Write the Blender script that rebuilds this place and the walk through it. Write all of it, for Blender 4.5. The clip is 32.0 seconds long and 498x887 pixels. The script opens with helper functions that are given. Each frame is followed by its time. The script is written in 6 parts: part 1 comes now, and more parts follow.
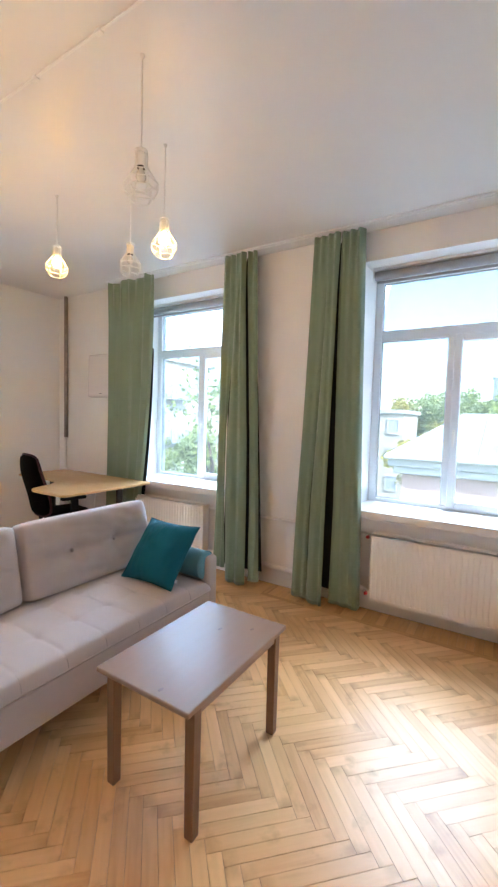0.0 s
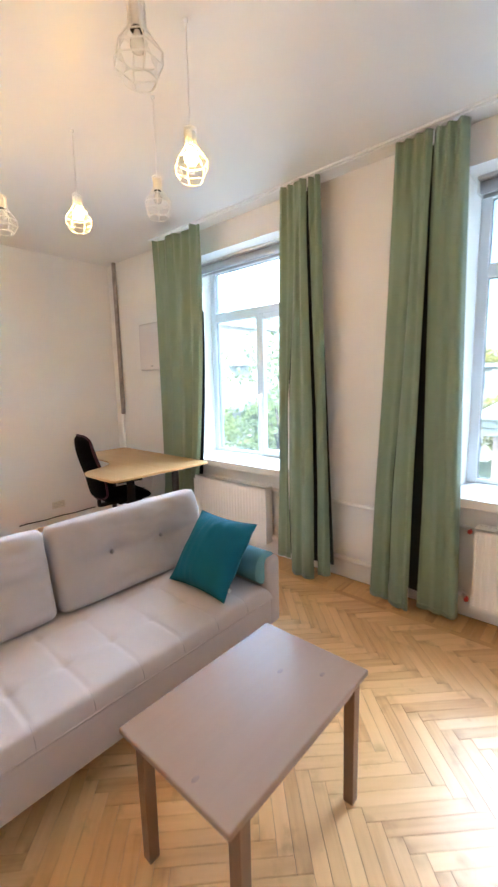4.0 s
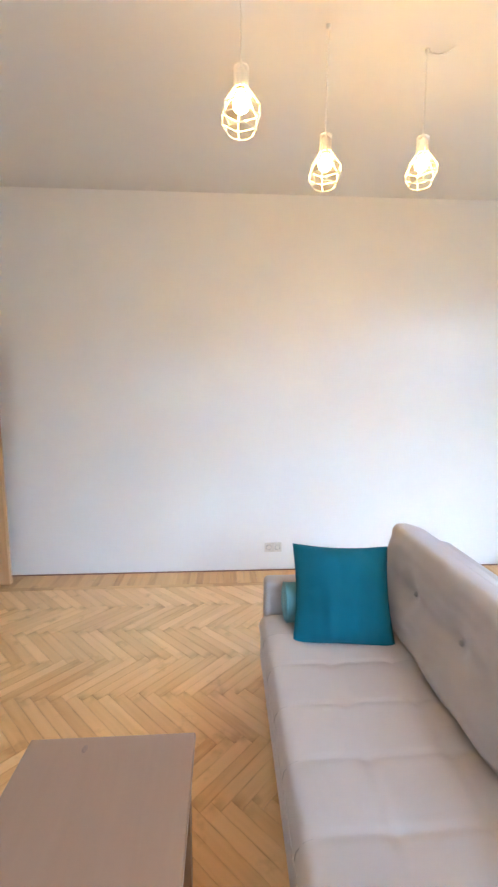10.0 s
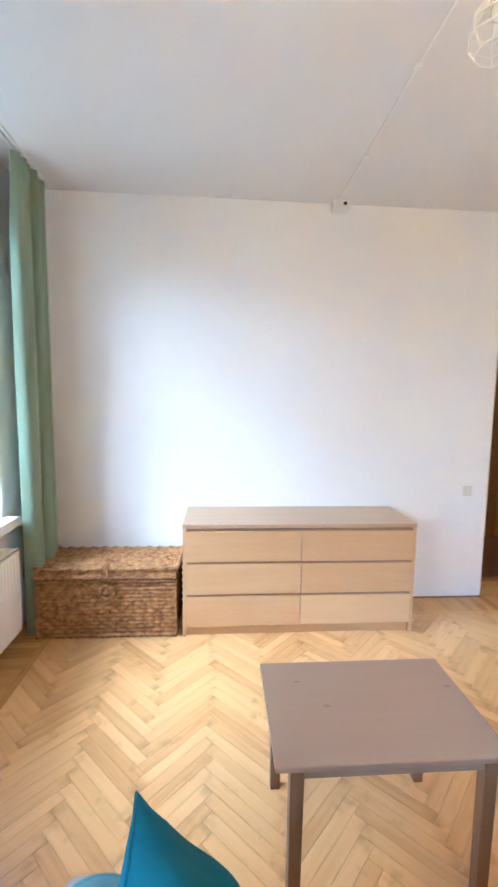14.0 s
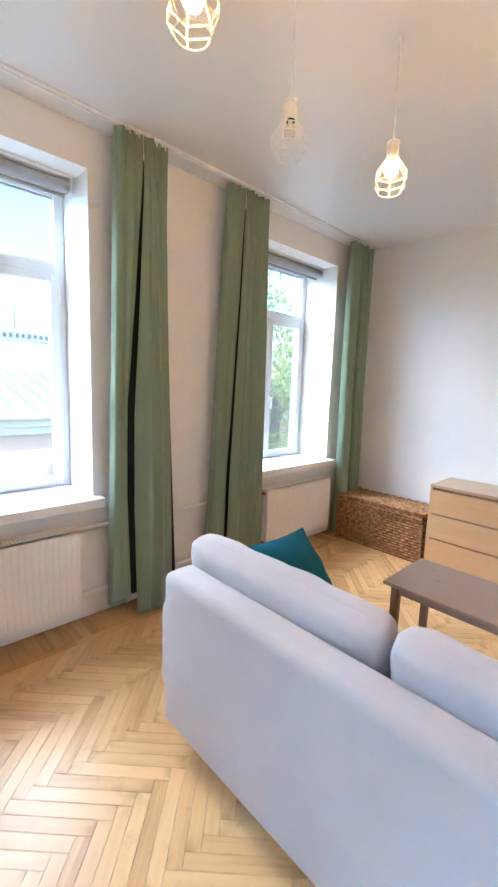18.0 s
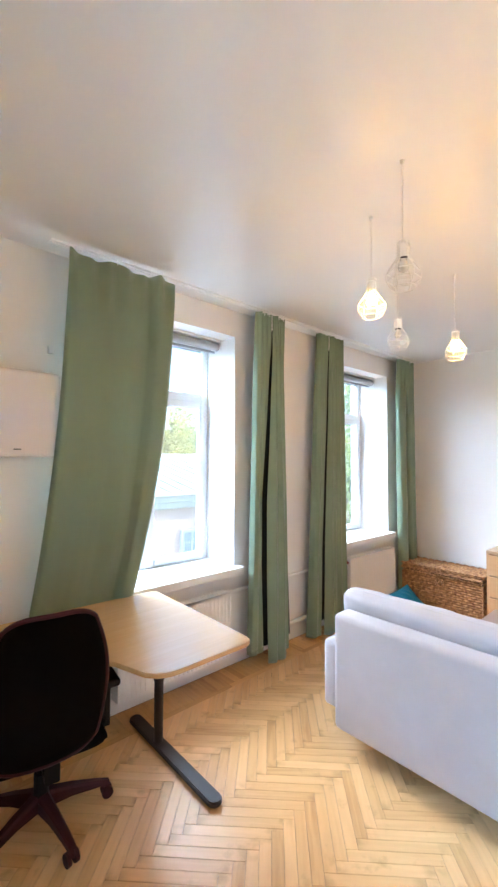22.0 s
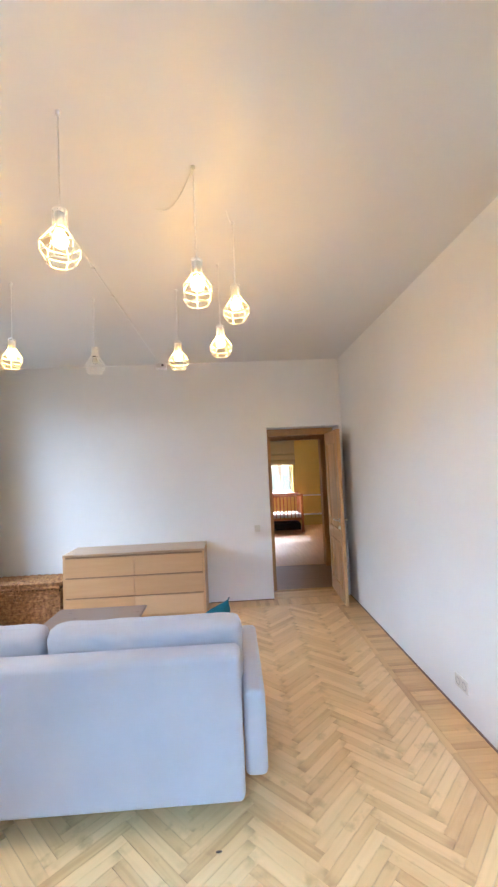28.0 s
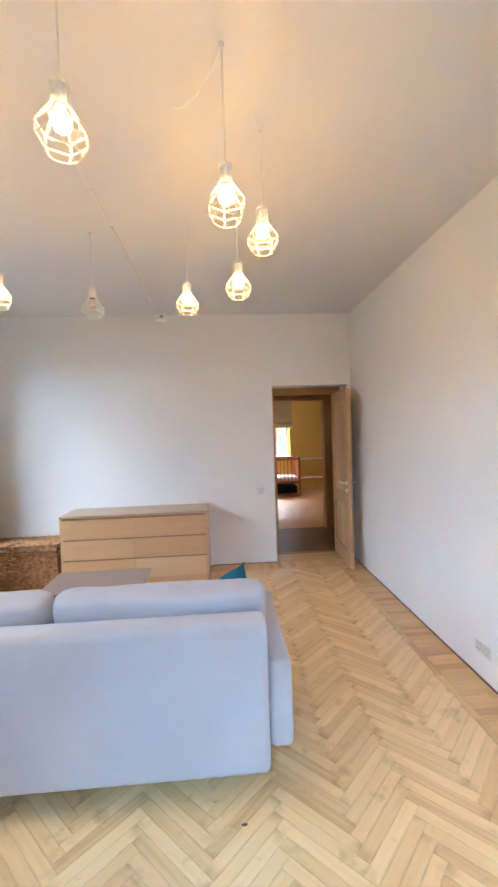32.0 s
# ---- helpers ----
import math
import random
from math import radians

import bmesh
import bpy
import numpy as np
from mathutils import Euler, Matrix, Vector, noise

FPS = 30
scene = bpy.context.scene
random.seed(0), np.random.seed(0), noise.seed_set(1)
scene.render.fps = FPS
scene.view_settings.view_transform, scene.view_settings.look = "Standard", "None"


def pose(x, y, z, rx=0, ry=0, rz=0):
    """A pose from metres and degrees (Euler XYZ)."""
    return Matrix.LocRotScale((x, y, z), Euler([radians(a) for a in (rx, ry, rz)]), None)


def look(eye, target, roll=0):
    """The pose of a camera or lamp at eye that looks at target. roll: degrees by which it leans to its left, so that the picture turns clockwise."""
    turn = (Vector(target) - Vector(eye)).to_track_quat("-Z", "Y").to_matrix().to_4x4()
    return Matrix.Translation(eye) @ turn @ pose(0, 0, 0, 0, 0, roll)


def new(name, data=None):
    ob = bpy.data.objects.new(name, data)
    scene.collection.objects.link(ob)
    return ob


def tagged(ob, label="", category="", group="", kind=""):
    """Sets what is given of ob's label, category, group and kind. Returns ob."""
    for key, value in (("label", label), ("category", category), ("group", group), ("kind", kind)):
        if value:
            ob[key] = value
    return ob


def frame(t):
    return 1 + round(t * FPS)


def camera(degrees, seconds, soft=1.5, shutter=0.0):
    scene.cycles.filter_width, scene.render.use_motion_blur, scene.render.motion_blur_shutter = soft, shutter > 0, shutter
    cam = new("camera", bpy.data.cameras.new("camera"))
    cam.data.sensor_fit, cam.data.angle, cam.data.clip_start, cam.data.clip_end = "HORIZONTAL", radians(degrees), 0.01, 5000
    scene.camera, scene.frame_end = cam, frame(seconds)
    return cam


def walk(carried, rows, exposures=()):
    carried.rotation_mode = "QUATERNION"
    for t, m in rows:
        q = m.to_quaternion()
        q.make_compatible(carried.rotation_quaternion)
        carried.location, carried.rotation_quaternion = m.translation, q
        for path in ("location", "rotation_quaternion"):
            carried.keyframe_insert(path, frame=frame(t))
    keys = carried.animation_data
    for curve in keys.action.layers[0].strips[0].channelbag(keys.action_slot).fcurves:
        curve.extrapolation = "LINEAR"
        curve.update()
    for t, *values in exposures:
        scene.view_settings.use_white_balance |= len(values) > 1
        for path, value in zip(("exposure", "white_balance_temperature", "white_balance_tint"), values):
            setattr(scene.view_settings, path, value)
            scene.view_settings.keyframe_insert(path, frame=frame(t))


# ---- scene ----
cam = camera(62.6, 32.0, soft=2.3, shutter=0.3)
EXPOSURE, KELVIN = 3.58, 6050
PATH = [
    (0, (0.47, 0.462, 1.544), (-0.583, 2.158, 1.425), 1.5),
    (0.5, (0.527, 0.294, 1.559), (-0.464, 2.023, 1.394), 0.5),
    (1, (0.635, 0.162, 1.549), (-0.332, 1.896, 1.309), -0.7),
    (1.5, (0.665, 0.125, 1.538), (-0.306, 1.854, 1.278), -1.8),
    (2, (0.645, 0.134, 1.544), (-0.322, 1.865, 1.285), -2.0),
    (2.5, (0.574, 0.209, 1.548), (-0.39, 1.947, 1.317), -1.8),
    (4.5, (0.053, 1.204, 1.598), (-1.436, 2.507, 1.306), -0.3),
    (5, (-0.104, 1.412, 1.593), (-1.766, 2.488, 1.306), 1.6),
    (5.5, (-0.262, 1.578, 1.564), (-2.096, 2.284, 1.195), 2.7),
    (6, (-0.361, 1.743, 1.538), (-2.298, 2.022, 1.123), 3.2),
    (6.5, (-0.354, 1.842, 1.531), (-2.3, 1.683, 1.098), 2.0),
    (7, (-0.326, 1.953, 1.571), (-2.154, 1.288, 1.108), 0.6),
    (7.5, (-0.371, 2.078, 1.578), (-1.954, 0.929, 1.16), -0.9),
    (8, (-0.403, 2.214, 1.565), (-1.667, 0.708, 1.202), -1.7),
    (8.5, (-0.473, 2.374, 1.565), (-1.483, 0.688, 1.197), -1.3),
    (9, (-0.654, 2.47, 1.563), (-1.46, 0.684, 1.162), -2.0),
    (9.5, (-0.842, 2.536, 1.557), (-1.32, 0.625, 1.211), -1.1),
    (10, (-0.981, 2.642, 1.56), (-1.095, 0.662, 1.299), 0.1),
    (10.5, (-1.123, 2.675, 1.592), (-0.813, 0.714, 1.351), -1.9),
    (11, (-1.295, 2.675, 1.582), (-0.518, 0.848, 1.342), -0.5),
    (11.5, (-1.46, 2.709, 1.574), (-0.435, 1.004, 1.371), -1.5),
    (12, (-1.604, 2.718, 1.594), (-0.41, 1.13, 1.365), 1.1),
    (12.5, (-1.725, 2.646, 1.587), (-0.195, 1.376, 1.37), 0.1),
    (13, (-1.836, 2.613, 1.604), (-0.142, 1.565, 1.423), 1.1),
    (13.5, (-1.922, 2.57, 1.612), (-0.073, 1.824, 1.447), -0.4),
    (14, (-1.975, 2.427, 1.594), (0.01, 2.286, 1.391), 0.9),
    (14.5, (-2.099, 2.259, 1.588), (-0.11, 2.364, 1.404), 0.5),
    (16.5, (-2.577, 1.65, 1.634), (-0.882, 2.674, 1.347), 0.7),
    (17, (-2.666, 1.478, 1.639), (-1.133, 2.733, 1.361), 0.2),
    (17.5, (-2.76, 1.328, 1.63), (-1.388, 2.756, 1.347), 1.0),
    (18, (-2.974, 1.207, 1.594), (-1.608, 2.641, 1.312), 2.1),
    (18.5, (-3.183, 1.157, 1.578), (-1.819, 2.592, 1.295), 3.7),
    (19, (-3.367, 1.185, 1.615), (-1.976, 2.597, 1.346), 3.3),
    (19.5, (-3.56, 1.148, 1.641), (-2.117, 2.522, 1.47), 2.4),
    (20, (-3.773, 1.026, 1.699), (-2.29, 2.36, 1.563), 2.1),
    (20.5, (-3.9, 1.001, 1.741), (-2.406, 2.33, 1.679), 1.4),
    (21, (-3.977, 1.04, 1.762), (-2.494, 2.381, 1.776), 1.1),
    (21.5, (-4.085, 1.048, 1.784), (-2.662, 2.452, 1.834), 0.7),
    (22, (-4.191, 1.06, 1.749), (-2.858, 2.549, 1.827), 0.2),
    (22.5, (-4.251, 1.048, 1.737), (-2.989, 2.6, 1.756), -0.2),
    (23, (-4.305, 1.043, 1.698), (-3.178, 2.692, 1.597), -1.5),
    (23.5, (-4.333, 1.028, 1.676), (-3.257, 2.688, 1.382), -8.2),
    (24, (-4.379, 0.959, 1.684), (-3.216, 2.56, 1.392), -14.2),
    (24.5, (-4.376, 0.952, 1.7), (-2.981, 2.367, 1.468), -14.6),
    (25, (-4.324, 0.912, 1.673), (-2.68, 2.026, 1.435), -14.5),
    (25.5, (-4.236, 0.832, 1.686), (-2.373, 1.516, 1.44), -13.9),
    (26, (-4.179, 0.769, 1.681), (-2.223, 1.118, 1.452), -11.4),
    (26.5, (-4.142, 0.727, 1.673), (-2.155, 0.759, 1.444), -5.9),
    (28.5, (-4.103, 0.717, 1.723), (-2.116, 0.721, 1.951), -2.3),
    (29, (-4.136, 0.731, 1.748), (-2.174, 0.929, 2.083), -3.1),
    (29.5, (-4.16, 0.736, 1.761), (-2.223, 1.06, 2.139), -3.3),
    (30, (-4.15, 0.752, 1.744), (-2.209, 1.141, 2.026), -2.5),
    (30.5, (-4.094, 0.767, 1.701), (-2.134, 1.147, 1.82), -1.4),
    (31, (-4.045, 0.779, 1.681), (-2.071, 1.097, 1.735), -1.3),
    (31.5, (-3.962, 0.827, 1.68), (-1.97, 1.0, 1.703), -1.8),
    (32, (-3.853, 0.884, 1.655), (-1.858, 0.751, 1.589), -1.9),
]
walk(cam, [(t, look(eye, target, roll)) for t, eye, target, roll in PATH], [(t, EXPOSURE + e, KELVIN + k, 10.0 + m) for t, e, k, m in (
    (0, 0.14, 50, 7), (2.5, 0.18, 0, 6), (5, 0.56, 170, 4), (6.5, 0.44, 200, 5), (7.5, 0.40, 100, 3), (9, 0.16, 0, 2), (10, 0.28, 0, 2), (11, 0.54, 0, 2), (12, 0.56, -130, 0), (13, 0.54, -250, 1), (14.5, 0.62, -350, 2), (17, 0.28, 100, 3),
    (18, 0.14, 250, 7), (19, 0.03, 250, 8), (21, 0.12, 300, 8), (22, 0.36, 250, 7), (24, 0.64, 400, 10), (25, 0.16, 150, 8), (26.5, 0.0, 100, 9), (29, 0.10, -150, 1), (30, 0.04, -100, 3), (32, 0.0, 50, 5))])

# ---- world and sun ----
world = bpy.data.worlds.new("sky")
scene.world = world
world.use_nodes = True
wn = world.node_tree.nodes
sky = wn.new("ShaderNodeTexSky")
sky.sky_type = "NISHITA"
sky.sun_disc = False
sky.sun_elevation, sky.sun_rotation = radians(40), radians(122)
sky.air_density, sky.dust_density = 1.2, 2.0
wn["Background"].inputs[1].default_value = 0.085
world.node_tree.links.new(sky.outputs[0], wn["Background"].inputs[0])
sun_data = bpy.data.lights.new("sun", "SUN")
sun_data.energy, sun_data.angle, sun_data.color = 1.5, radians(0.6), (1.0, 0.95, 0.88)
sun = new("sun", sun_data)
sun.matrix_world = look((20.3, -12.7, 20.1), (0, 0, 0))
BULB = 12.5      # radiance of a lit filament lamp



def sky_lamp(place, target, w, h, power, color):
    """An added, unseen area lamp that stands in for sky light before an opening."""
    d = bpy.data.lights.new("sky_lamp", "AREA")
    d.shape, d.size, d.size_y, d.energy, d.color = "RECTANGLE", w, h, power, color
    o = new("sky_lamp", d)
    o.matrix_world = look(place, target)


# added outside the openings to brighten the room from windows, balcony door and far room
sky_lamp((-1.2, 9.6, 7.6), (-1.2, 4.0, 1.9), 7.0, 3.4, 175, (0.78, 0.91, 1.0))
sky_lamp((-7.6, 10.5, 6.2), (-1.0, 4.2, 1.8), 13.0, 5.0, 510, (0.60, 0.79, 1.0))
sky_lamp((-7.5, 4.1, 4.7), (-4.5, 0.9, 1.4), 4.6, 3.6, 400, (0.54, 0.75, 1.0))
sky_lamp((-8.6, 0.9, 4.9), (-3.2, 0.95, 1.1), 3.2, 2.0, 135, (0.27, 0.60, 1.0))
sky_lamp((10.2, -0.3, 4.0), (7.2, -0.2, 1.4), 2.4, 2.0, 160, (0.92, 0.95, 1.0))

# ---- the plan, in metres ----
W, E, S, N, C = -4.63, 1.17, -0.74, 3.81, 3.06
TN, TW, TE = 0.55, 0.48, 0.43          # thickness of the outer and inner walls
WIN = ((-3.22, -1.90), (-0.56, 0.67))  # the two window openings
SILL, HEAD = 0.80, 2.83
BD = (0.36, 1.50, 2.78)                # balcony door: from, to, height
DR = (-0.70, 0.245, 2.185)               # room door: from, to, height


# ---- building helpers ----
def part(name, bm, material, parent=None, label="", smooth=False):
    me = bpy.data.meshes.new(name)
    bm.normal_update()
    bm.to_mesh(me)
    bm.free()
    for m in (material if isinstance(material, (list, tuple)) else [material]):
        me.materials.append(m)
    if smooth:
        for p in me.polygons:
            p.use_smooth = True
    ob = new(name, me)
    if parent:
        ob.parent = parent
    if label:
        ob["label"] = label
    return ob


def thing(name, m, label, category, group=""):
    ob = new(name)
    ob.empty_display_size = 0.1
    ob.matrix_world = m
    return tagged(ob, label, category, group)


def box(bm, x0, x1, y0, y1, z0, z1, bevel=0.0, seg=2):
    r = bmesh.ops.create_cube(bm, size=1)
    vs = r["verts"]
    for v in vs:
        v.co = Vector((x0 + (v.co.x + 0.5) * (x1 - x0), y0 + (v.co.y + 0.5) * (y1 - y0), z0 + (v.co.z + 0.5) * (z1 - z0)))
    if bevel:
        es = list({e for v in vs for e in v.link_edges})
        bmesh.ops.bevel(bm, geom=es, offset=bevel, segments=seg, profile=0.5, affect="EDGES")
    return bm


def boxes(*rows, bevel=0.0):
    bm = bmesh.new()
    for r in rows:
        box(bm, *r, bevel=bevel)
    return bm


def rod(bm, p, q, r0, r1=None, seg=10):
    p, q = Vector(p), Vector(q)
    d = q - p
    m = Matrix.Translation((p + q) / 2) @ d.to_track_quat("Z", "Y").to_matrix().to_4x4()
    bmesh.ops.create_cone(bm, cap_ends=True, segments=seg, radius1=r0, radius2=r0 if r1 is None else r1, depth=d.length, matrix=m)
    return bm


def sweep(bm, pts, r, seg=8, closed=False):
    """A round cord along points."""
    pts = [Vector(p) for p in pts]
    n, rings = len(pts), []
    up = Vector((0, 0, 1))
    for i, p in enumerate(pts):
        a = pts[(i - 1) % n] if closed or i else p
        b = pts[(i + 1) % n] if closed or i < n - 1 else p
        d = (b - a).normalized()
        side = d.cross(up)
        side = side.normalized() if side.length > 1e-3 else Vector((1, 0, 0))
        nor = side.cross(d)
        rings.append([bm.verts.new(p + r * (math.cos(t) * side + math.sin(t) * nor)) for t in (2 * math.pi * k / seg for k in range(seg))])
    for i in range(n if closed else n - 1):
        A, B = rings[i], rings[(i + 1) % n]
        for k in range(seg):
            bm.faces.new((A[k], A[(k + 1) % seg], B[(k + 1) % seg], B[k]))
    if not closed:
        bm.faces.new(rings[0][::-1])
        bm.faces.new(rings[-1])
    return bm


def lathe(bm, profile, seg=24, m=None):
    rings = []
    for r, z in profile:
        rings.append([bm.verts.new((r * math.cos(2 * math.pi * k / seg), r * math.sin(2 * math.pi * k / seg), z)) for k in range(seg)])
    for A, B in zip(rings, rings[1:]):
        for k in range(seg):
            bm.faces.new((A[k], A[(k + 1) % seg], B[(k + 1) % seg], B[k]))
    if m is not None:
        bmesh.ops.transform(bm, matrix=m, verts=[v for ring in rings for v in ring])
    return bm


def sheet(bm, f, nu, nv):
    """A grid f(u, v), u and v from 0 to 1."""
    g = [[bm.verts.new(f(i / nu, j / nv)) for j in range(nv + 1)] for i in range(nu + 1)]
    for i in range(nu):
        for j in range(nv):
            bm.faces.new((g[i][j], g[i + 1][j], g[i + 1][j + 1], g[i][j + 1]))
    return g


def pad(sx, sy, sz, p=6.0, q=0.5, n=28, wrinkle=0.0, seed=0.0, pinch=0.0, dents=()):
    """A stuffed pad lying in x, y: thick in the middle, thin at the seam, with dents (x, y, radius, depth)."""
    bm = bmesh.new()

    def at(u, v, s):
        a, b = 2 * u - 1, 2 * v - 1
        x, y = a * sx / 2 * (1 - pinch * (1 - b * b) * abs(a) ** 3), b * sy / 2 * (1 - pinch * (1 - a * a) * abs(b) ** 3)
        if p > 4:
            x, y = x * (1 - 0.04 * abs(b) ** 12), y * (1 - 0.03 * abs(a) ** 12)
        t = sz / 2 * max(0.0, (1 - abs(a) ** p) * (1 - abs(b) ** p)) ** q
        if wrinkle:
            t += wrinkle * (noise.noise((x * 7 + seed, y * 7, s * 3.0)) + 0.4 * noise.noise((x * 24 + seed, y * 11, s * 3.0 + 5))) * min(1, t / sz * 4)
        for dx, dy, r, dep in dents:
            if s > 0:
                d2 = ((x - dx) ** 2 + (y - dy) ** 2) / (r * r)
                t -= dep * math.exp(-d2)
        return Vector((x, y, s * t))
    for s in (1, -1):
        sheet(bm, lambda u, v: at(u, v, s), n, n)
    bmesh.ops.remove_doubles(bm, verts=bm.verts, dist=1e-5)
    bmesh.ops.recalc_face_normals(bm, faces=bm.faces)
    return bm


# ---- materials ----
def mat(name, color, rough=0.6, metal=0.0, var=0.0, scale=8.0, bump=0.0, bump_scale=60.0, spec=0.5, coat=0.0, sheen=0.0, color2=None, stretch=None):
    m = bpy.data.materials.new(name)
    m.use_nodes = True
    nt = m.node_tree
    b = nt.nodes["Principled BSDF"]
    b.inputs["Base Color"].default_value = (*color, 1)
    b.inputs["Roughness"].default_value = rough
    b.inputs["Metallic"].default_value = metal
    b.inputs["Specular IOR Level"].default_value = spec
    b.inputs["Coat Weight"].default_value = coat
    b.inputs["Sheen Weight"].default_value = sheen
    tc = nt.nodes.new("ShaderNodeTexCoord")
    mp = nt.nodes.new("ShaderNodeMapping")
    nt.links.new(tc.outputs["Object"], mp.inputs[0])
    if stretch:
        mp.inputs["Scale"].default_value = stretch
    if var or color2:
        nz = nt.nodes.new("ShaderNodeTexNoise")
        nz.inputs["Scale"].default_value = scale
        nz.inputs["Detail"].default_value = 6
        nz.inputs["Roughness"].default_value = 0.6
        nt.links.new(mp.outputs[0], nz.inputs["Vector"])
        ramp = nt.nodes.new("ShaderNodeValToRGB")
        c2 = color2 or tuple(c * (1 + var) for c in color)
        c1 = color if color2 else tuple(c * (1 - var) for c in color)
        ramp.color_ramp.elements[0].position, ramp.color_ramp.elements[1].position = 0.32, 0.68
        ramp.color_ramp.elements[0].color, ramp.color_ramp.elements[1].color = (*c1, 1), (*c2, 1)
        nt.links.new(nz.outputs["Fac"], ramp.inputs[0])
        nt.links.new(ramp.outputs[0], b.inputs["Base Color"])
    if bump:
        nb = nt.nodes.new("ShaderNodeTexNoise")
        nb.inputs["Scale"].default_value = bump_scale
        nb.inputs["Detail"].default_value = 4
        nt.links.new(mp.outputs[0], nb.inputs["Vector"])
        bp = nt.nodes.new("ShaderNodeBump")
        bp.inputs["Strength"].default_value = bump
        bp.inputs["Distance"].default_value = 0.01
        nt.links.new(nb.outputs["Fac"], bp.inputs["Height"])
        nt.links.new(bp.outputs[0], b.inputs["Normal"])
    return m


def wood(name, dark, light, along=(1, 0, 0), rough=0.4, grain=1.0, coat=0.0):
    """Oak or beech: fine streaks along one axis, broad bands, a little relief."""
    m = bpy.data.materials.new(name)
    m.use_nodes = True
    nt = m.node_tree
    b = nt.nodes["Principled BSDF"]
    tc, mp = nt.nodes.new("ShaderNodeTexCoord"), nt.nodes.new("ShaderNodeMapping")
    mp.inputs["Scale"].default_value = [2.0 if a else 22.0 for a in along]
    nt.links.new(tc.outputs["Object"], mp.inputs[0])
    n1, n2 = nt.nodes.new("ShaderNodeTexNoise"), nt.nodes.new("ShaderNodeTexNoise")
    n1.inputs["Scale"].default_value, n1.inputs["Detail"].default_value, n1.inputs["Distortion"].default_value = 1.0, 4, 0.6
    n2.inputs["Scale"].default_value, n2.inputs["Detail"].default_value = 5.5 * grain, 3
    for n_ in (n1, n2):
        nt.links.new(mp.outputs[0], n_.inputs["Vector"])
    mx = nt.nodes.new("ShaderNodeMath")
    mx.operation = "MULTIPLY_ADD"
    nt.links.new(n2.outputs["Fac"], mx.inputs[0])
    mx.inputs[1].default_value = 0.45
    nt.links.new(n1.outputs["Fac"], mx.inputs[2])
    ramp = nt.nodes.new("ShaderNodeValToRGB")
    ramp.color_ramp.elements[0].position, ramp.color_ramp.elements[1].position = 0.40, 1.0
    ramp.color_ramp.elements[0].color, ramp.color_ramp.elements[1].color = (*dark, 1), (*light, 1)
    info, own = nt.nodes.new("ShaderNodeObjectInfo"), nt.nodes.new("ShaderNodeMath")
    own.operation = "MULTIPLY_ADD"
    nt.links.new(info.outputs["Random"], own.inputs[0])
    own.inputs[1].default_value = 0.22
    shift = nt.nodes.new("ShaderNodeMath")
    shift.operation = "SUBTRACT"
    nt.links.new(mx.outputs[0], own.inputs[2])
    nt.links.new(own.outputs[0], shift.inputs[0])
    shift.inputs[1].default_value = 0.11
    nt.links.new(shift.outputs[0], ramp.inputs[0])
    nt.links.new(ramp.outputs[0], b.inputs["Base Color"])
    b.inputs["Roughness"].default_value = rough
    b.inputs["Coat Weight"].default_value = coat
    bp = nt.nodes.new("ShaderNodeBump")
    bp.inputs["Strength"].default_value, bp.inputs["Distance"].default_value = 0.12, 0.004
    nt.links.new(mx.outputs[0], bp.inputs["Height"])
    nt.links.new(bp.outputs[0], b.inputs["Normal"])
    return m


def board_tone(m):
    """Each board of a wooden thing a little lighter or darker than the next."""
    nt = m.node_tree
    b = nt.nodes["Principled BSDF"]
    link = b.inputs["Base Color"].links[0]
    source = link.from_socket
    hsv, info, span = nt.nodes.new("ShaderNodeHueSaturation"), nt.nodes.new("ShaderNodeObjectInfo"), nt.nodes.new("ShaderNodeMapRange")
    span.inputs["To Min"].default_value, span.inputs["To Max"].default_value = 0.88, 1.12
    nt.links.new(info.outputs["Random"], span.inputs[0])
    nt.links.new(span.outputs[0], hsv.inputs["Value"])
    nt.links.new(source, hsv.inputs["Color"])
    nt.links.new(hsv.outputs[0], b.inputs["Base Color"])


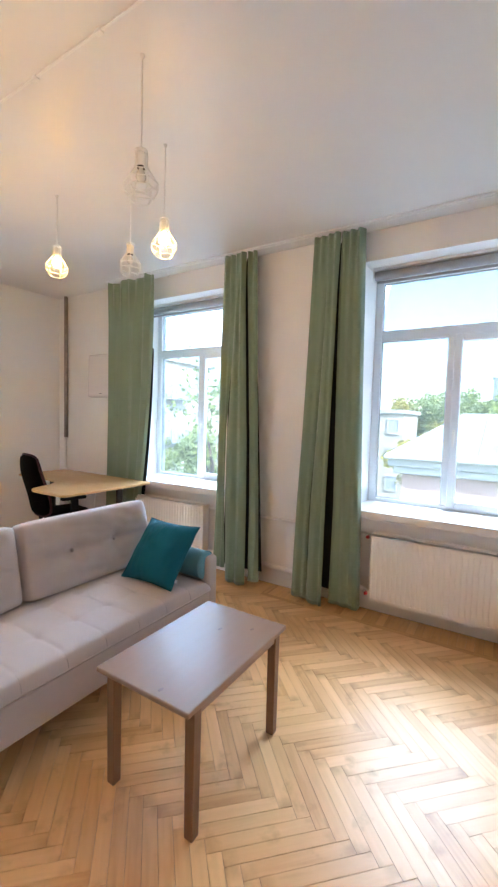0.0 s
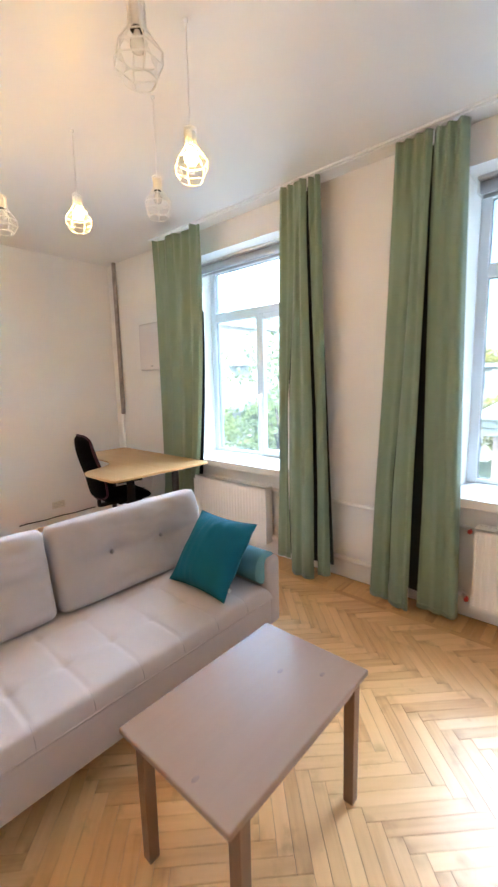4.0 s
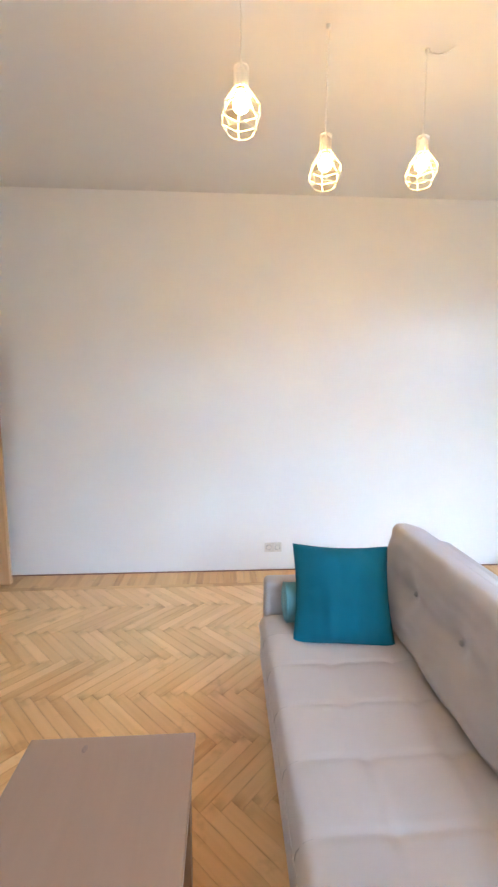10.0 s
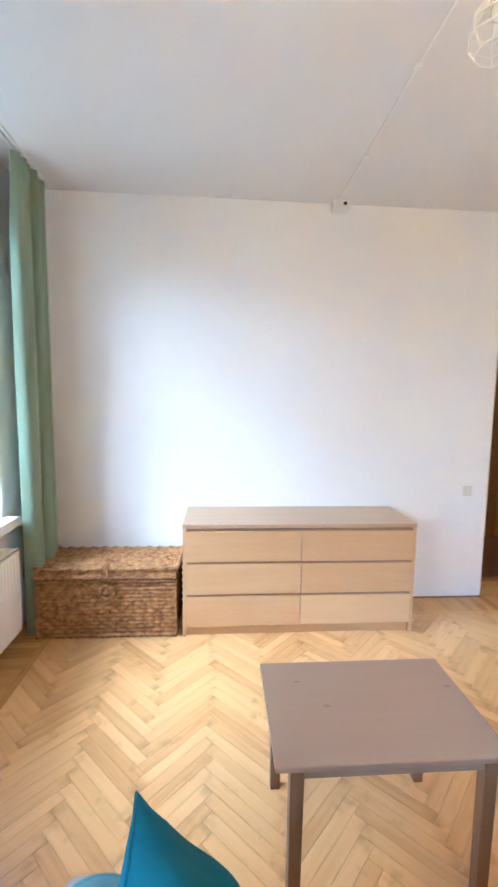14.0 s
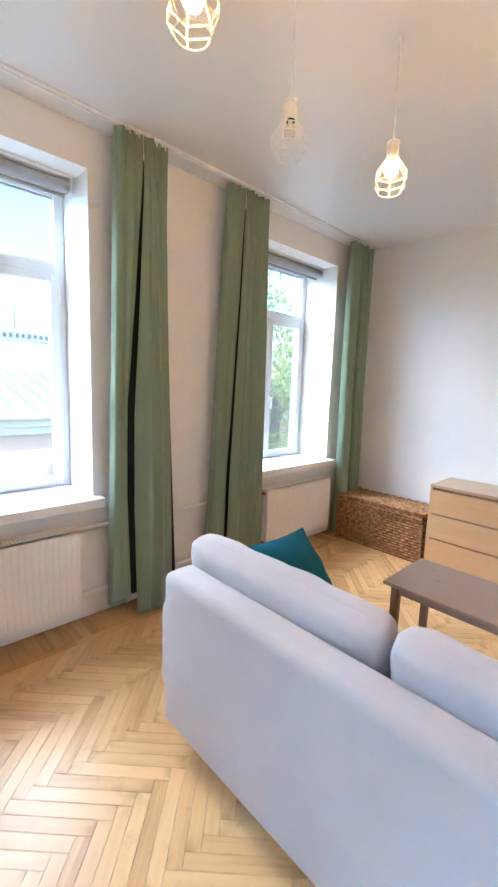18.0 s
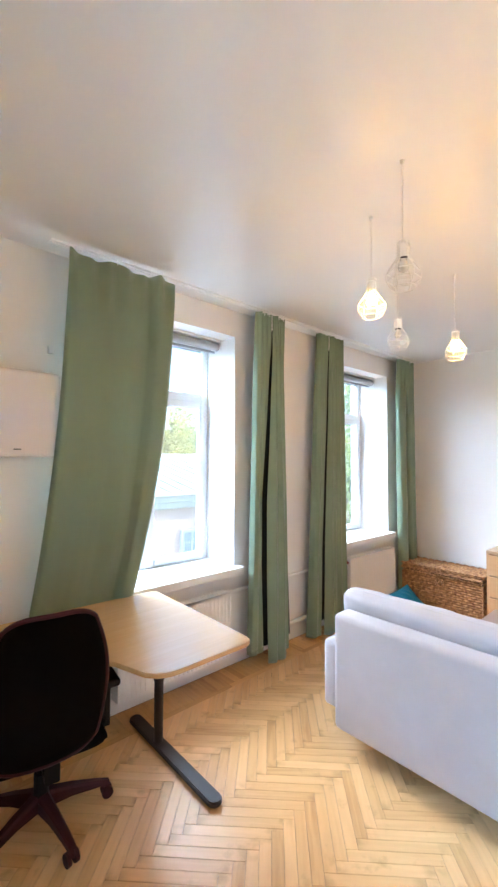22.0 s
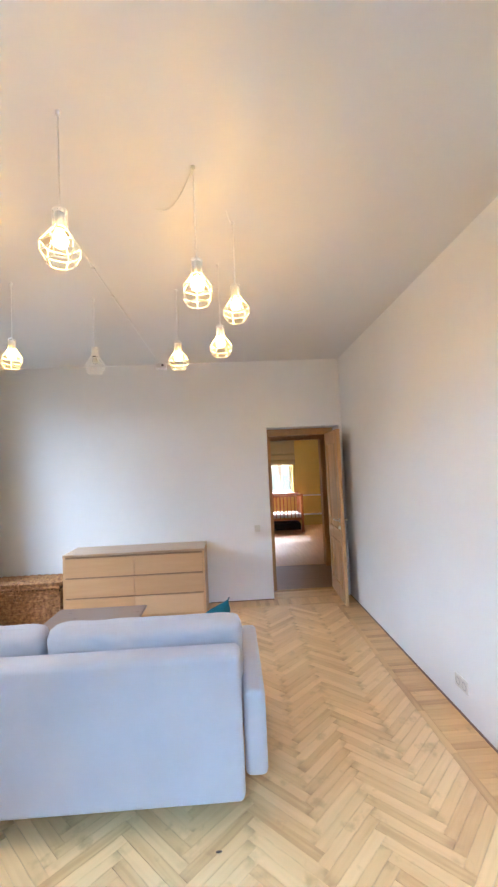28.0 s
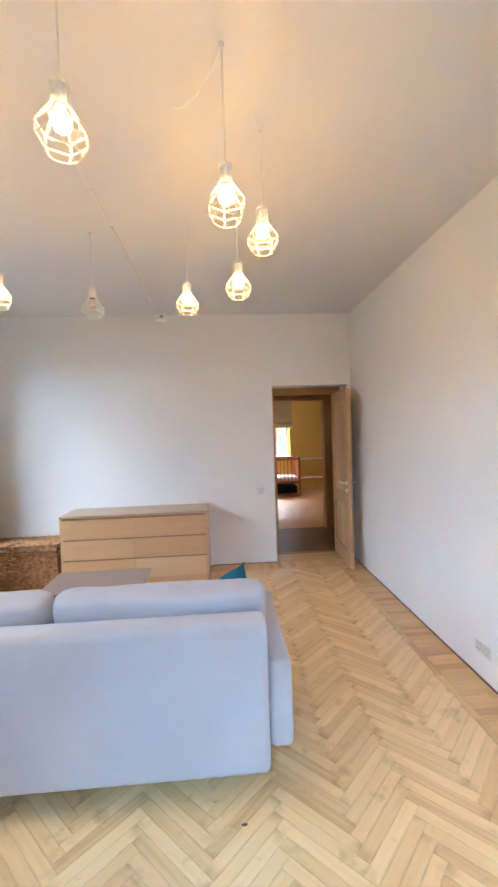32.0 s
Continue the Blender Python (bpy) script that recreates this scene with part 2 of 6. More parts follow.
def parquet(name, per_island, dark=(0.56, 0.265, 0.092), light=(0.90, 0.57, 0.262), shift=0.0, worn=True):
    """Lacquered beech blocks: each with its own tone, grain along the block by its UV."""
    m = bpy.data.materials.new(name)
    m.use_nodes = True
    nt = m.node_tree
    L = nt.links.new
    b = nt.nodes["Principled BSDF"]
    uv = nt.nodes.new("ShaderNodeUVMap")
    rnd = nt.nodes.new("ShaderNodeNewGeometry") if per_island else nt.nodes.new("ShaderNodeObjectInfo")
    ro = rnd.outputs["Random Per Island" if per_island else "Random"]
    off = nt.nodes.new("ShaderNodeVectorMath")
    off.operation = "MULTIPLY_ADD"
    cmb = nt.nodes.new("ShaderNodeCombineXYZ")
    L(ro, cmb.inputs[0])
    L(ro, cmb.inputs[1])
    off.inputs[1].default_value = (37.0, 53.0, 0)
    L(cmb.outputs[0], off.inputs[0])
    L(uv.outputs[0], off.inputs[2])
    mp = nt.nodes.new("ShaderNodeMapping")
    mp.inputs["Scale"].default_value = (3.0, 38.0, 1)
    L(off.outputs[0], mp.inputs[0])
    nz = nt.nodes.new("ShaderNodeTexNoise")
    nz.inputs["Scale"].default_value, nz.inputs["Detail"].default_value, nz.inputs["Distortion"].default_value = 1.0, 5, 0.5
    L(mp.outputs[0], nz.inputs["Vector"])
    # tone of the block + grain + broad wear in room space
    tone = nt.nodes.new("ShaderNodeMath")
    tone.operation = "MULTIPLY_ADD"
    L(ro, tone.inputs[0])
    tone.inputs[1].default_value = 0.40
    tone.inputs[2].default_value = 0.145 + shift
    g = nt.nodes.new("ShaderNodeMath")
    g.operation = "MULTIPLY_ADD"
    L(nz.outputs["Fac"], g.inputs[0])
    g.inputs[1].default_value = 0.5
    L(tone.outputs[0], g.inputs[2])
    ge = nt.nodes.new("ShaderNodeNewGeometry")
    wear = nt.nodes.new("ShaderNodeTexNoise")
    wear.inputs["Scale"].default_value, wear.inputs["Detail"].default_value = 1.3, 5
    L(ge.outputs["Position"], wear.inputs["Vector"])
    g2 = nt.nodes.new("ShaderNodeMath")
    g2.operation = "MULTIPLY_ADD"
    L(wear.outputs["Fac"], g2.inputs[0])
    g2.inputs[1].default_value = 0.30
    L(g.outputs[0], g2.inputs[2])
    ramp = nt.nodes.new("ShaderNodeValToRGB")
    e = ramp.color_ramp.elements
    e[0].position, e[1].position = 0.36, 0.98
    e[0].color, e[1].color = (*dark, 1), (*light, 1)
    mid = e.new(0.62)
    mid.color = (*(0.42 * d + 0.58 * l_ for d, l_ in zip(dark, light)), 1)
    L(g2.outputs[0], ramp.inputs[0])
    blot = nt.nodes.new("ShaderNodeTexNoise")
    blot.inputs["Scale"].default_value, blot.inputs["Detail"].default_value, blot.inputs["Roughness"].default_value = 7.0, 4, 0.55
    L(ge.outputs["Position"], blot.inputs["Vector"])
    br = nt.nodes.new("ShaderNodeMapRange")
    br.inputs["From Min"].default_value, br.inputs["From Max"].default_value, br.inputs["To Max"].default_value = 0.60, 0.72, 0.45
    L(blot.outputs["Fac"], br.inputs[0])
    bm_ = nt.nodes.new("ShaderNodeMix")
    bm_.data_type = "RGBA"
    fac = br.outputs[0]
    if worn:
        # grime soaked into the block's ends and long edges, in patches
        sep = nt.nodes.new("ShaderNodeSeparateXYZ")
        L(uv.outputs[0], sep.inputs[0])
        patch = nt.nodes.new("ShaderNodeTexNoise")
        patch.inputs["Scale"].default_value, patch.inputs["Detail"].default_value = 9.0, 3
        L(off.outputs[0], patch.inputs["Vector"])
        for k, (a0, a1, n0, n1, top) in enumerate(((0.148, 0.2095, 0.47, 0.64, 0.62), (0.0215, 0.0278, 0.43, 0.66, 0.42))):
            ab = nt.nodes.new("ShaderNodeMath")
            ab.operation = "ABSOLUTE"
            L(sep.outputs[k], ab.inputs[0])
            m1 = nt.nodes.new("ShaderNodeMapRange")
            m1.inputs["From Min"].default_value, m1.inputs["From Max"].default_value = a0, a1
            L(ab.outputs[0], m1.inputs[0])
            m2 = nt.nodes.new("ShaderNodeMapRange")
            m2.inputs["From Min"].default_value, m2.inputs["From Max"].default_value, m2.inputs["To Max"].default_value = n0, n1, top
            L(patch.outputs["Fac"], m2.inputs[0])
            mm = nt.nodes.new("ShaderNodeMath")
            mm.operation = "MULTIPLY"
            L(m1.outputs[0], mm.inputs[0])
            L(m2.outputs[0], mm.inputs[1])
            mxm = nt.nodes.new("ShaderNodeMath")
            mxm.operation = "MAXIMUM"
            L(fac, mxm.inputs[0])
            L(mm.outputs[0], mxm.inputs[1])
            fac = mxm.outputs[0]
    L(fac, bm_.inputs[0])
    L(ramp.outputs[0], bm_.inputs[6])
    bm_.inputs[7].default_value = (*(0.72 * d for d in dark), 1)
    L(bm_.outputs[2], b.inputs["Base Color"])
    rr = nt.nodes.new("ShaderNodeMapRange")
    rr.inputs["To Min"].default_value, rr.inputs["To Max"].default_value = 0.26, 0.46
    L(wear.outputs["Fac"], rr.inputs[0])
    L(rr.outputs[0], b.inputs["Roughness"])
    b.inputs["Specular IOR Level"].default_value = 0.5
    b.inputs["Coat Weight"].default_value, b.inputs["Coat Roughness"].default_value, b.inputs["Coat IOR"].default_value = 0.32, 0.26, 1.5
    bp = nt.nodes.new("ShaderNodeBump")
    bp.inputs["Strength"].default_value, bp.inputs["Distance"].default_value = 0.10, 0.003
    L(nz.outputs["Fac"], bp.inputs["Height"])
    L(bp.outputs[0], b.inputs["Normal"])
    return m


def cloth(name, color, trans=0.0, weave=900.0, var=0.06, sheen=0.3, rough=0.9):
    m = mat(name, color, rough, var=var, scale=3.0, bump=0.25, bump_scale=weave, spec=0.2, sheen=sheen)
    if trans:
        nt = m.node_tree
        b = nt.nodes["Principled BSDF"]
        tr = nt.nodes.new("ShaderNodeBsdfTranslucent")
        tr.inputs[0].default_value = (*color, 1)
        mix = nt.nodes.new("ShaderNodeMixShader")
        mix.inputs[0].default_value = trans
        nt.links.new(b.outputs[0], mix.inputs[1])
        nt.links.new(tr.outputs[0], mix.inputs[2])
        nt.links.new(mix.outputs[0], nt.nodes["Material Output"].inputs[0])
    return m


def glow(name, color, strength):
    m = bpy.data.materials.new(name)
    m.use_nodes = True
    b = m.node_tree.nodes["Principled BSDF"]
    b.inputs["Base Color"].default_value = (0.8, 0.8, 0.8, 1)
    b.inputs["Emission Color"].default_value = (*color, 1)
    b.inputs["Emission Strength"].default_value = strength
    return m


def glass(name, tint=(1, 1, 1), ior=1.45, rough=0.0):
    m = bpy.data.materials.new(name)
    m.use_nodes = True
    b = m.node_tree.nodes["Principled BSDF"]
    b.inputs["Base Color"].default_value = (*tint, 1)
    b.inputs["Transmission Weight"].default_value = 1
    b.inputs["Roughness"].default_value = rough
    b.inputs["IOR"].default_value = ior
    return m


def veiled(m, film):
    """A translucent film added to a pane to haze the view with glare."""
    nt = m.node_tree
    tr = nt.nodes.new("ShaderNodeBsdfTranslucent")
    tr.inputs[0].default_value = (0.80, 0.84, 0.86, 1)
    mix = nt.nodes.new("ShaderNodeMixShader")
    mix.inputs[0].default_value = film
    nt.links.new(nt.nodes["Principled BSDF"].outputs[0], mix.inputs[1])
    nt.links.new(tr.outputs[0], mix.inputs[2])
    nt.links.new(mix.outputs[0], nt.nodes["Material Output"].inputs[0])
    return m


M_WALL = mat("white_wall_paint", (0.87, 0.85, 0.82), 0.75, var=0.02, scale=1.2, bump=0.05, bump_scale=140)
M_CEIL = mat("satin_ceiling", (0.77, 0.755, 0.74), 0.36, var=0.015, scale=0.8, spec=0.45)
M_TRIM = mat("white_trim_paint", (0.82, 0.81, 0.79), 0.4, var=0.02, scale=6)
M_PVC = mat("white_pvc", (0.74, 0.77, 0.80), 0.3, var=0.01, scale=5)
# tint darkens the view outside, the film paints a pale glare over it
M_GLASS = veiled(glass("window_glass", (0.32, 0.385, 0.415), 1.2), 0.022)
M_GASKET = mat("grey_rubber_gasket", (0.30, 0.32, 0.34), 0.7)
M_RAD = mat("radiator_enamel", (0.88, 0.865, 0.83), 0.35, var=0.015, scale=5)
M_PIPEW = mat("white_pipe_enamel", (0.86, 0.84, 0.81), 0.4, var=0.03, scale=9)
M_STEEL = mat("bare_steel_pipe", (0.34, 0.29, 0.255), 0.42, metal=0.4, var=0.25, scale=12)
M_CURT = cloth("green_curtain_cloth", (0.228, 0.302, 0.208), 0.04, var=0.02)
# black cloth: lined curtain edges, and shade painted into the fold gaps
M_LINING_DARK = cloth("black_lining_and_gap_dark", (0.012, 0.016, 0.017), 0.0, var=0.05, sheen=0.0)
# paler copy of the green cloth: the balcony door's glare is in its colour
M_CURTW = cloth("glare_pale_curtain_cloth", (0.53, 0.615, 0.575), 0.16, var=0.02)
M_SOFA = cloth("grey_sofa_cloth", (0.53, 0.475, 0.462), 0.0, weave=1200, var=0.05, sheen=0.25)
M_PIPING = cloth("grey_sofa_piping", (0.38, 0.355, 0.35), weave=1500)
M_TEAL = cloth("teal_pillow_cloth", (0.006, 0.118, 0.176), weave=1000, var=0.08, sheen=0.0)
M_TEAL2 = cloth("pale_teal_bolster_cloth", (0.125, 0.325, 0.385), weave=1000, var=0.06, sheen=0.2)
M_TABLE = wood("taupe_stained_wood", (0.305, 0.188, 0.125), (0.325, 0.203, 0.138), (0, 1, 0), 0.30, 0.5)
M_TLEG = wood("taupe_stained_leg_wood", (0.19, 0.095, 0.05), (0.25, 0.135, 0.075), (0, 0, 1), 0.4, 0.5)
M_OAKV = wood("oak_veneer", (0.60, 0.35, 0.172), (0.65, 0.40, 0.208), (0, 1, 0), 0.42, 1.0)
# oak veneer darkened: the shade in the drawer grooves is this colour
M_GROOVE_SHADE = mat("shaded_groove_veneer", (0.34, 0.205, 0.11), 0.6, var=0.1, scale=12)
M_OAKV2 = wood("pale_oak_veneer", (0.67, 0.425, 0.225), (0.71, 0.46, 0.25), (0, 1, 0), 0.42, 1.0)
M_OAKTOP = wood("oak_veneer_top", (0.50, 0.335, 0.21), (0.55, 0.38, 0.245), (0, 1, 0), 0.4, 1.0)
M_DESK = wood("light_desk_veneer", (0.60, 0.37, 0.165), (0.66, 0.42, 0.205), (1, 0, 0), 0.22, 0.8)
M_DOOR = wood("oiled_oak_door", (0.52, 0.285, 0.12), (0.68, 0.41, 0.20), (0, 0, 1), 0.45, 0.35)
board_tone(M_DOOR)
M_FRAME = wood("oiled_oak_frame", (0.44, 0.21, 0.065), (0.56, 0.29, 0.10), (0, 0, 1), 0.45, 0.8)
M_LEGW = wood("beech_sofa_leg", (0.50, 0.33, 0.18), (0.66, 0.46, 0.27), (0, 0, 1), 0.4)
M_BLACK = mat("black_plastic", (0.006, 0.005, 0.006), 0.6, spec=0.2, var=0.15, scale=8, bump=0.05, bump_scale=300)
M_BLACKF = mat("black_chair_cloth", (0.0025, 0.002, 0.0023), 0.95, var=0.1, bump=0.2, bump_scale=700, spec=0.05)
M_DARKB = mat("dark_brown_plastic", (0.045, 0.006, 0.011), 0.5, spec=0.25, var=0.1, scale=7)
M_LEGB = mat("black_powder_coat", (0.022, 0.014, 0.016), 0.38, var=0.1, scale=30)
M_BRASS = mat("brushed_brass", (0.72, 0.52, 0.28), 0.28, metal=1.0)
M_CHROME = mat("satin_nickel", (0.62, 0.60, 0.56), 0.3, metal=1.0)
M_NICKEL = mat("polished_champagne_nickel", (0.88, 0.83, 0.75), 0.3, metal=0.7)
M_WHITEP = mat("white_plastic", (0.82, 0.81, 0.79), 0.28, var=0.01, scale=5)
M_CREAM = mat("cream_plastic", (0.72, 0.685, 0.60), 0.35, var=0.02, scale=9)
M_SOCKP = mat("socket_plate_plastic", (0.70, 0.66, 0.58), 0.4, var=0.02, scale=9)
M_SOCK = mat("socket_insert_plastic", (0.30, 0.28, 0.25), 0.4, var=0.02, scale=9)
M_CAGE = mat("white_wire_enamel", (0.82, 0.81, 0.78), 0.4)
M_BULB = glow("lit_bulb", (1.0, 0.55, 0.14), BULB)
M_CLEAR = mat("pearl_bulb_glass", (0.74, 0.72, 0.68), 0.15, spec=0.6, coat=0.4)
M_BLIND = mat("grey_blind_cloth", (0.34, 0.34, 0.35), 0.6, var=0.05, scale=20)
M_MINT = mat("mint_lamp_enamel", (0.36, 0.60, 0.585), 0.3, var=0.02, scale=5)
M_PALEM = mat("pale_mint_enamel", (0.66, 0.74, 0.71), 0.35, var=0.02, scale=5)
M_WICKER = mat("water_hyacinth_weave", (0.16, 0.056, 0.018), 0.62, color2=(0.52, 0.265, 0.10), scale=26, bump=0.3, bump_scale=90)
M_KNOT = mat("dark_knot_wood", (0.07, 0.035, 0.02), 0.6, var=0.3, scale=90)
M_TKNOT = mat("taupe_knot_wood", (0.245, 0.16, 0.125), 0.45, var=0.08, scale=60)
M_BOARD_GAP = mat("dark_floor_joint", (0.32, 0.18, 0.09), 0.8, var=0.2, scale=9)
M_PARQ = parquet("beech_parquet", False)
M_PARQ_J = parquet("beech_parquet_field", True)
M_PARQ_B = parquet("beech_parquet_border", True, (0.44, 0.185, 0.052), (0.80, 0.465, 0.185), -0.02, False)
M_HALL = mat("hall_wall_paint", (0.66, 0.46, 0.12), 0.8, var=0.03, scale=1.5, bump=0.04, bump_scale=120)
M_HALLF = wood("hall_laminate", (0.20, 0.085, 0.04), (0.29, 0.14, 0.07), (0, 1, 0), 0.4)
M_FARF = wood("far_room_floor_wood", (0.50, 0.24, 0.085), (0.64, 0.345, 0.14), (1, 0, 0), 0.4)
M_CRIB = wood("cherry_crib_wood", (0.32, 0.085, 0.02), (0.46, 0.15, 0.04), (0, 0, 1), 0.35)
M_SHEET = cloth("white_cot_sheet", (0.75, 0.72, 0.70))
M_LINEN = cloth("beige_roman_blind_cloth", (0.42, 0.33, 0.19), 0.2)

# ---- the large structure ----
X0, X1, Y0, Y1 = W - TW, E + TE, S - 0.3, N + TN


def structure(name, bm, material, label):
    return tagged(part(name, bm, material), label, name.split("_")[0], kind="structure")


rows = []
edges = [W - TW, WIN[0][0], WIN[0][1], WIN[1][0], WIN[1][1], X1]
for i in range(0, 6, 2):
    rows.append((edges[i], edges[i + 1], N, Y1, 0, C))
for a, b_ in WIN:
    rows += [(a, b_, N, Y1, 0, SILL - 0.03), (a, b_, N, Y1, HEAD, C)]
structure("wall_north", boxes(*rows), M_WALL, "white painted outer wall with two deep window openings")
structure("wall_west", boxes((W - TW, W, S, BD[0], 0, C), (W - TW, W, BD[1], N, 0, C), (W - TW, W, BD[0], BD[1], BD[2], C)), M_WALL, "white painted outer wall with the balcony door")
structure("wall_south", boxes((W - TW, X1, Y0, S, 0, C)), M_WALL, "plain white painted wall")
structure("wall_east", boxes((E, X1, S, DR[0], 0, C), (E, X1, DR[1], N, 0, C), (E, X1, DR[0], DR[1], DR[2], C)), M_WALL, "white painted inner wall with a doorway")
structure("ceiling", boxes((W - TW, X1, Y0, Y1, C, C + 0.3)), M_CEIL, "white satin stretch ceiling")
floor = structure("floor", boxes((W - TW, X1, Y0, Y1, -0.3, -0.012)), M_BOARD_GAP, "dark joints under a herringbone floor of light wooden blocks")
structure("baseboard_south", boxes((W, E, S, S + 0.010, 0, 0.009)), M_TLEG, "thin dark wooden strip along the foot of the wall")
structure("baseboard_east", boxes((E - 0.010, E, DR[1], 1.05, 0, 0.009)), M_TLEG, "thin dark wooden strip along the foot of the wall")


# ---- windows ----
def frame_bars(bm, x0, x1, z0, z1, y0, y1, w, bevel=0.006):
    box(bm, x0, x0 + w, y0, y1, z0, z1, bevel)
    box(bm, x1 - w, x1, y0, y1, z0, z1, bevel)
    box(bm, x0 + w, x1 - w, y0, y1, z0, z0 + w, bevel)
    box(bm, x0 + w, x1 - w, y0, y1, z1 - w, z1, bevel)
    return bm


def window(name, x0, x1):
    root = thing(name, pose(0, 0, 0), "white plastic casement window with a transom pane above", "window")
    root["kind"] = "structure"
    y0, y1 = N + 0.40, N + 0.47
    zt, xm = 2.305, x0 + 0.52 * (x1 - x0)
    bm = frame_bars(bmesh.new(), x0, x1, SILL, HEAD, y0, y1, 0.065)
    box(bm, x0 + 0.065, x1 - 0.065, y0 + 0.002, y1, zt - 0.045, zt + 0.045, 0.006)
    box(bm, xm - 0.035, xm + 0.035, y0 + 0.002, y1, SILL + 0.065, zt - 0.045, 0.006)
    part("window_frame", bm, M_PVC, root)
    sash = part("sash", frame_bars(bmesh.new(), xm + 0.012, x1 - 0.045, SILL + 0.045, zt - 0.025, y0 - 0.022, y0 + 0.03, 0.062, 0.01), M_PVC, root, "white plastic opening sash")
    h = bmesh.new()
    box(h, xm + 0.03, xm + 0.055, y0 - 0.034, y0 - 0.022, 1.42, 1.50, 0.004)
    box(h, xm + 0.033, xm + 0.052, y0 - 0.062, y0 - 0.034, 1.455, 1.48, 0.004)
    box(h, xm + 0.034, xm + 0.051, y0 - 0.066, y0 - 0.052, 1.36, 1.475, 0.005)
    part("window_handle", h, M_WHITEP, sash)
    for a, b_, c, d in ((x0 + 0.06, x1 - 0.06, zt + 0.04, HEAD - 0.06), (x0 + 0.06, xm - 0.03, SILL + 0.06, zt - 0.04), (xm + 0.06, x1 - 0.095, SILL + 0.095, zt - 0.075)):
        p = part("pane", boxes((a, b_, y0 + 0.028, y0 + 0.034, c, d)), M_GLASS, root)
        part("gasket", frame_bars(bmesh.new(), a + 0.001, b_ - 0.001, c + 0.001, d - 0.001, y0 + 0.020, y0 + 0.027, 0.010, 0), M_GASKET, root)
        p.visible_shadow = False
    part("window_sill", boxes((x0 - 0.05, x1 + 0.05, N - 0.09, N, SILL - 0.028, SILL + 0.032), (x0, x1, N, y0 + 0.01, SILL - 0.028, SILL + 0.032), bevel=0.005), M_TRIM, root, "white window board")
    hs = bmesh.new()
    for hz in (1.0, 2.1):
        rod(hs, (x1 - 0.05, y0 - 0.02, hz), (x1 - 0.05, y0 - 0.02, hz + 0.09), 0.009, seg=8)
    part("hinge", hs, M_WHITEP, root)
    bl = thing("roller_blind", pose(x0 + 0.03, N + 0.20, HEAD - 0.06), "rolled-up grey roller blind under the window head", "blind", "roller blinds")
    L_ = x1 - x0 - 0.06
    part("roll", rod(bmesh.new(), (0.012, 0, 0), (L_ - 0.012, 0, 0), 0.036, seg=20), M_BLIND, bl, smooth=False)
    part("headrail", boxes((0.0, L_, -0.045, 0.045, 0.038, 0.058), bevel=0.003), M_WHITEP, bl)
    for xx in (0.0, L_ - 0.01):
        part("end_bracket", boxes((xx, xx + 0.01, -0.043, 0.043, -0.042, 0.038), bevel=0.003), M_WHITEP, bl)
    part("hem_bar", boxes((0.02, L_ - 0.02, 0.026, 0.038, -0.055, -0.034), bevel=0.003), M_BLIND, bl)


window("window_1", *WIN[0])
window("window_2", *WIN[1])

# ---- balcony door ----
bd = thing("door_1", pose(0, 0, 0), "white plastic glazed double balcony door, one leaf ajar", "door")
bd["kind"] = "structure"
xa, xb = W - 0.29, W - 0.22


def bars_yz(bm, y0, y1, z0, z1, x0, x1, w, bevel=0.006, foot=None):
    box(bm, x0, x1, y0, y0 + w, z0, z1, bevel)
    box(bm, x0, x1, y1 - w, y1, z0, z1, bevel)
    box(bm, x0, x1, y0 + w, y1 - w, z0, z0 + (foot or w), bevel)
    box(bm, x0, x1, y0 + w, y1 - w, z1 - w, z1, bevel)
    return bm


bm = bars_yz(bmesh.new(), BD[0], BD[1], 0.0, BD[2], xa, xb, 0.065)
box(bm, xa, xb - 0.002, BD[0] + 0.065, BD[1] - 0.065, 2.22, 2.34, 0.006)
part("door_frame", bm, M_PVC, bd)
p = part("pane", boxes((xa + 0.03, xa + 0.036, BD[0] + 0.06, BD[1] - 0.06, 2.33, BD[2] - 0.06)), M_GLASS, bd)
p.visible_shadow = False
ym = 0.87
lw = ym - BD[0] - 0.07
for s_, yh, ang in ((1, BD[0] + 0.068, 0.0), (-1, BD[1] - 0.068, -9.0)):
    wdt = (ym - 0.003 - yh) if s_ > 0 else (yh - ym - 0.003)
    leaf = part("door_leaf", bars_yz(bmesh.new(), 0, wdt, 0.03, 2.215, -0.03, 0.03, 0.075, 0.008, 0.12), M_PVC, bd, "white plastic glazed leaf")
    leaf.matrix_world = pose(xb - 0.01, yh, 0, 0, 0, (0 if s_ > 0 else 180) + ang)
    g = part("pane", boxes((-0.003, 0.003, 0.07, wdt - 0.07, 0.145, 2.145)), M_GLASS, leaf)
    g.visible_shadow = False
    if s_ < 0:
        hb = bmesh.new()
        box(hb, -0.075, -0.03, wdt - 0.05, wdt - 0.025, 1.02, 1.045, 0.004)
        box(hb, -0.085, -0.068, wdt - 0.16, wdt - 0.025, 1.02, 1.042, 0.005)
        part("door_handle", hb, M_WHITEP, leaf)

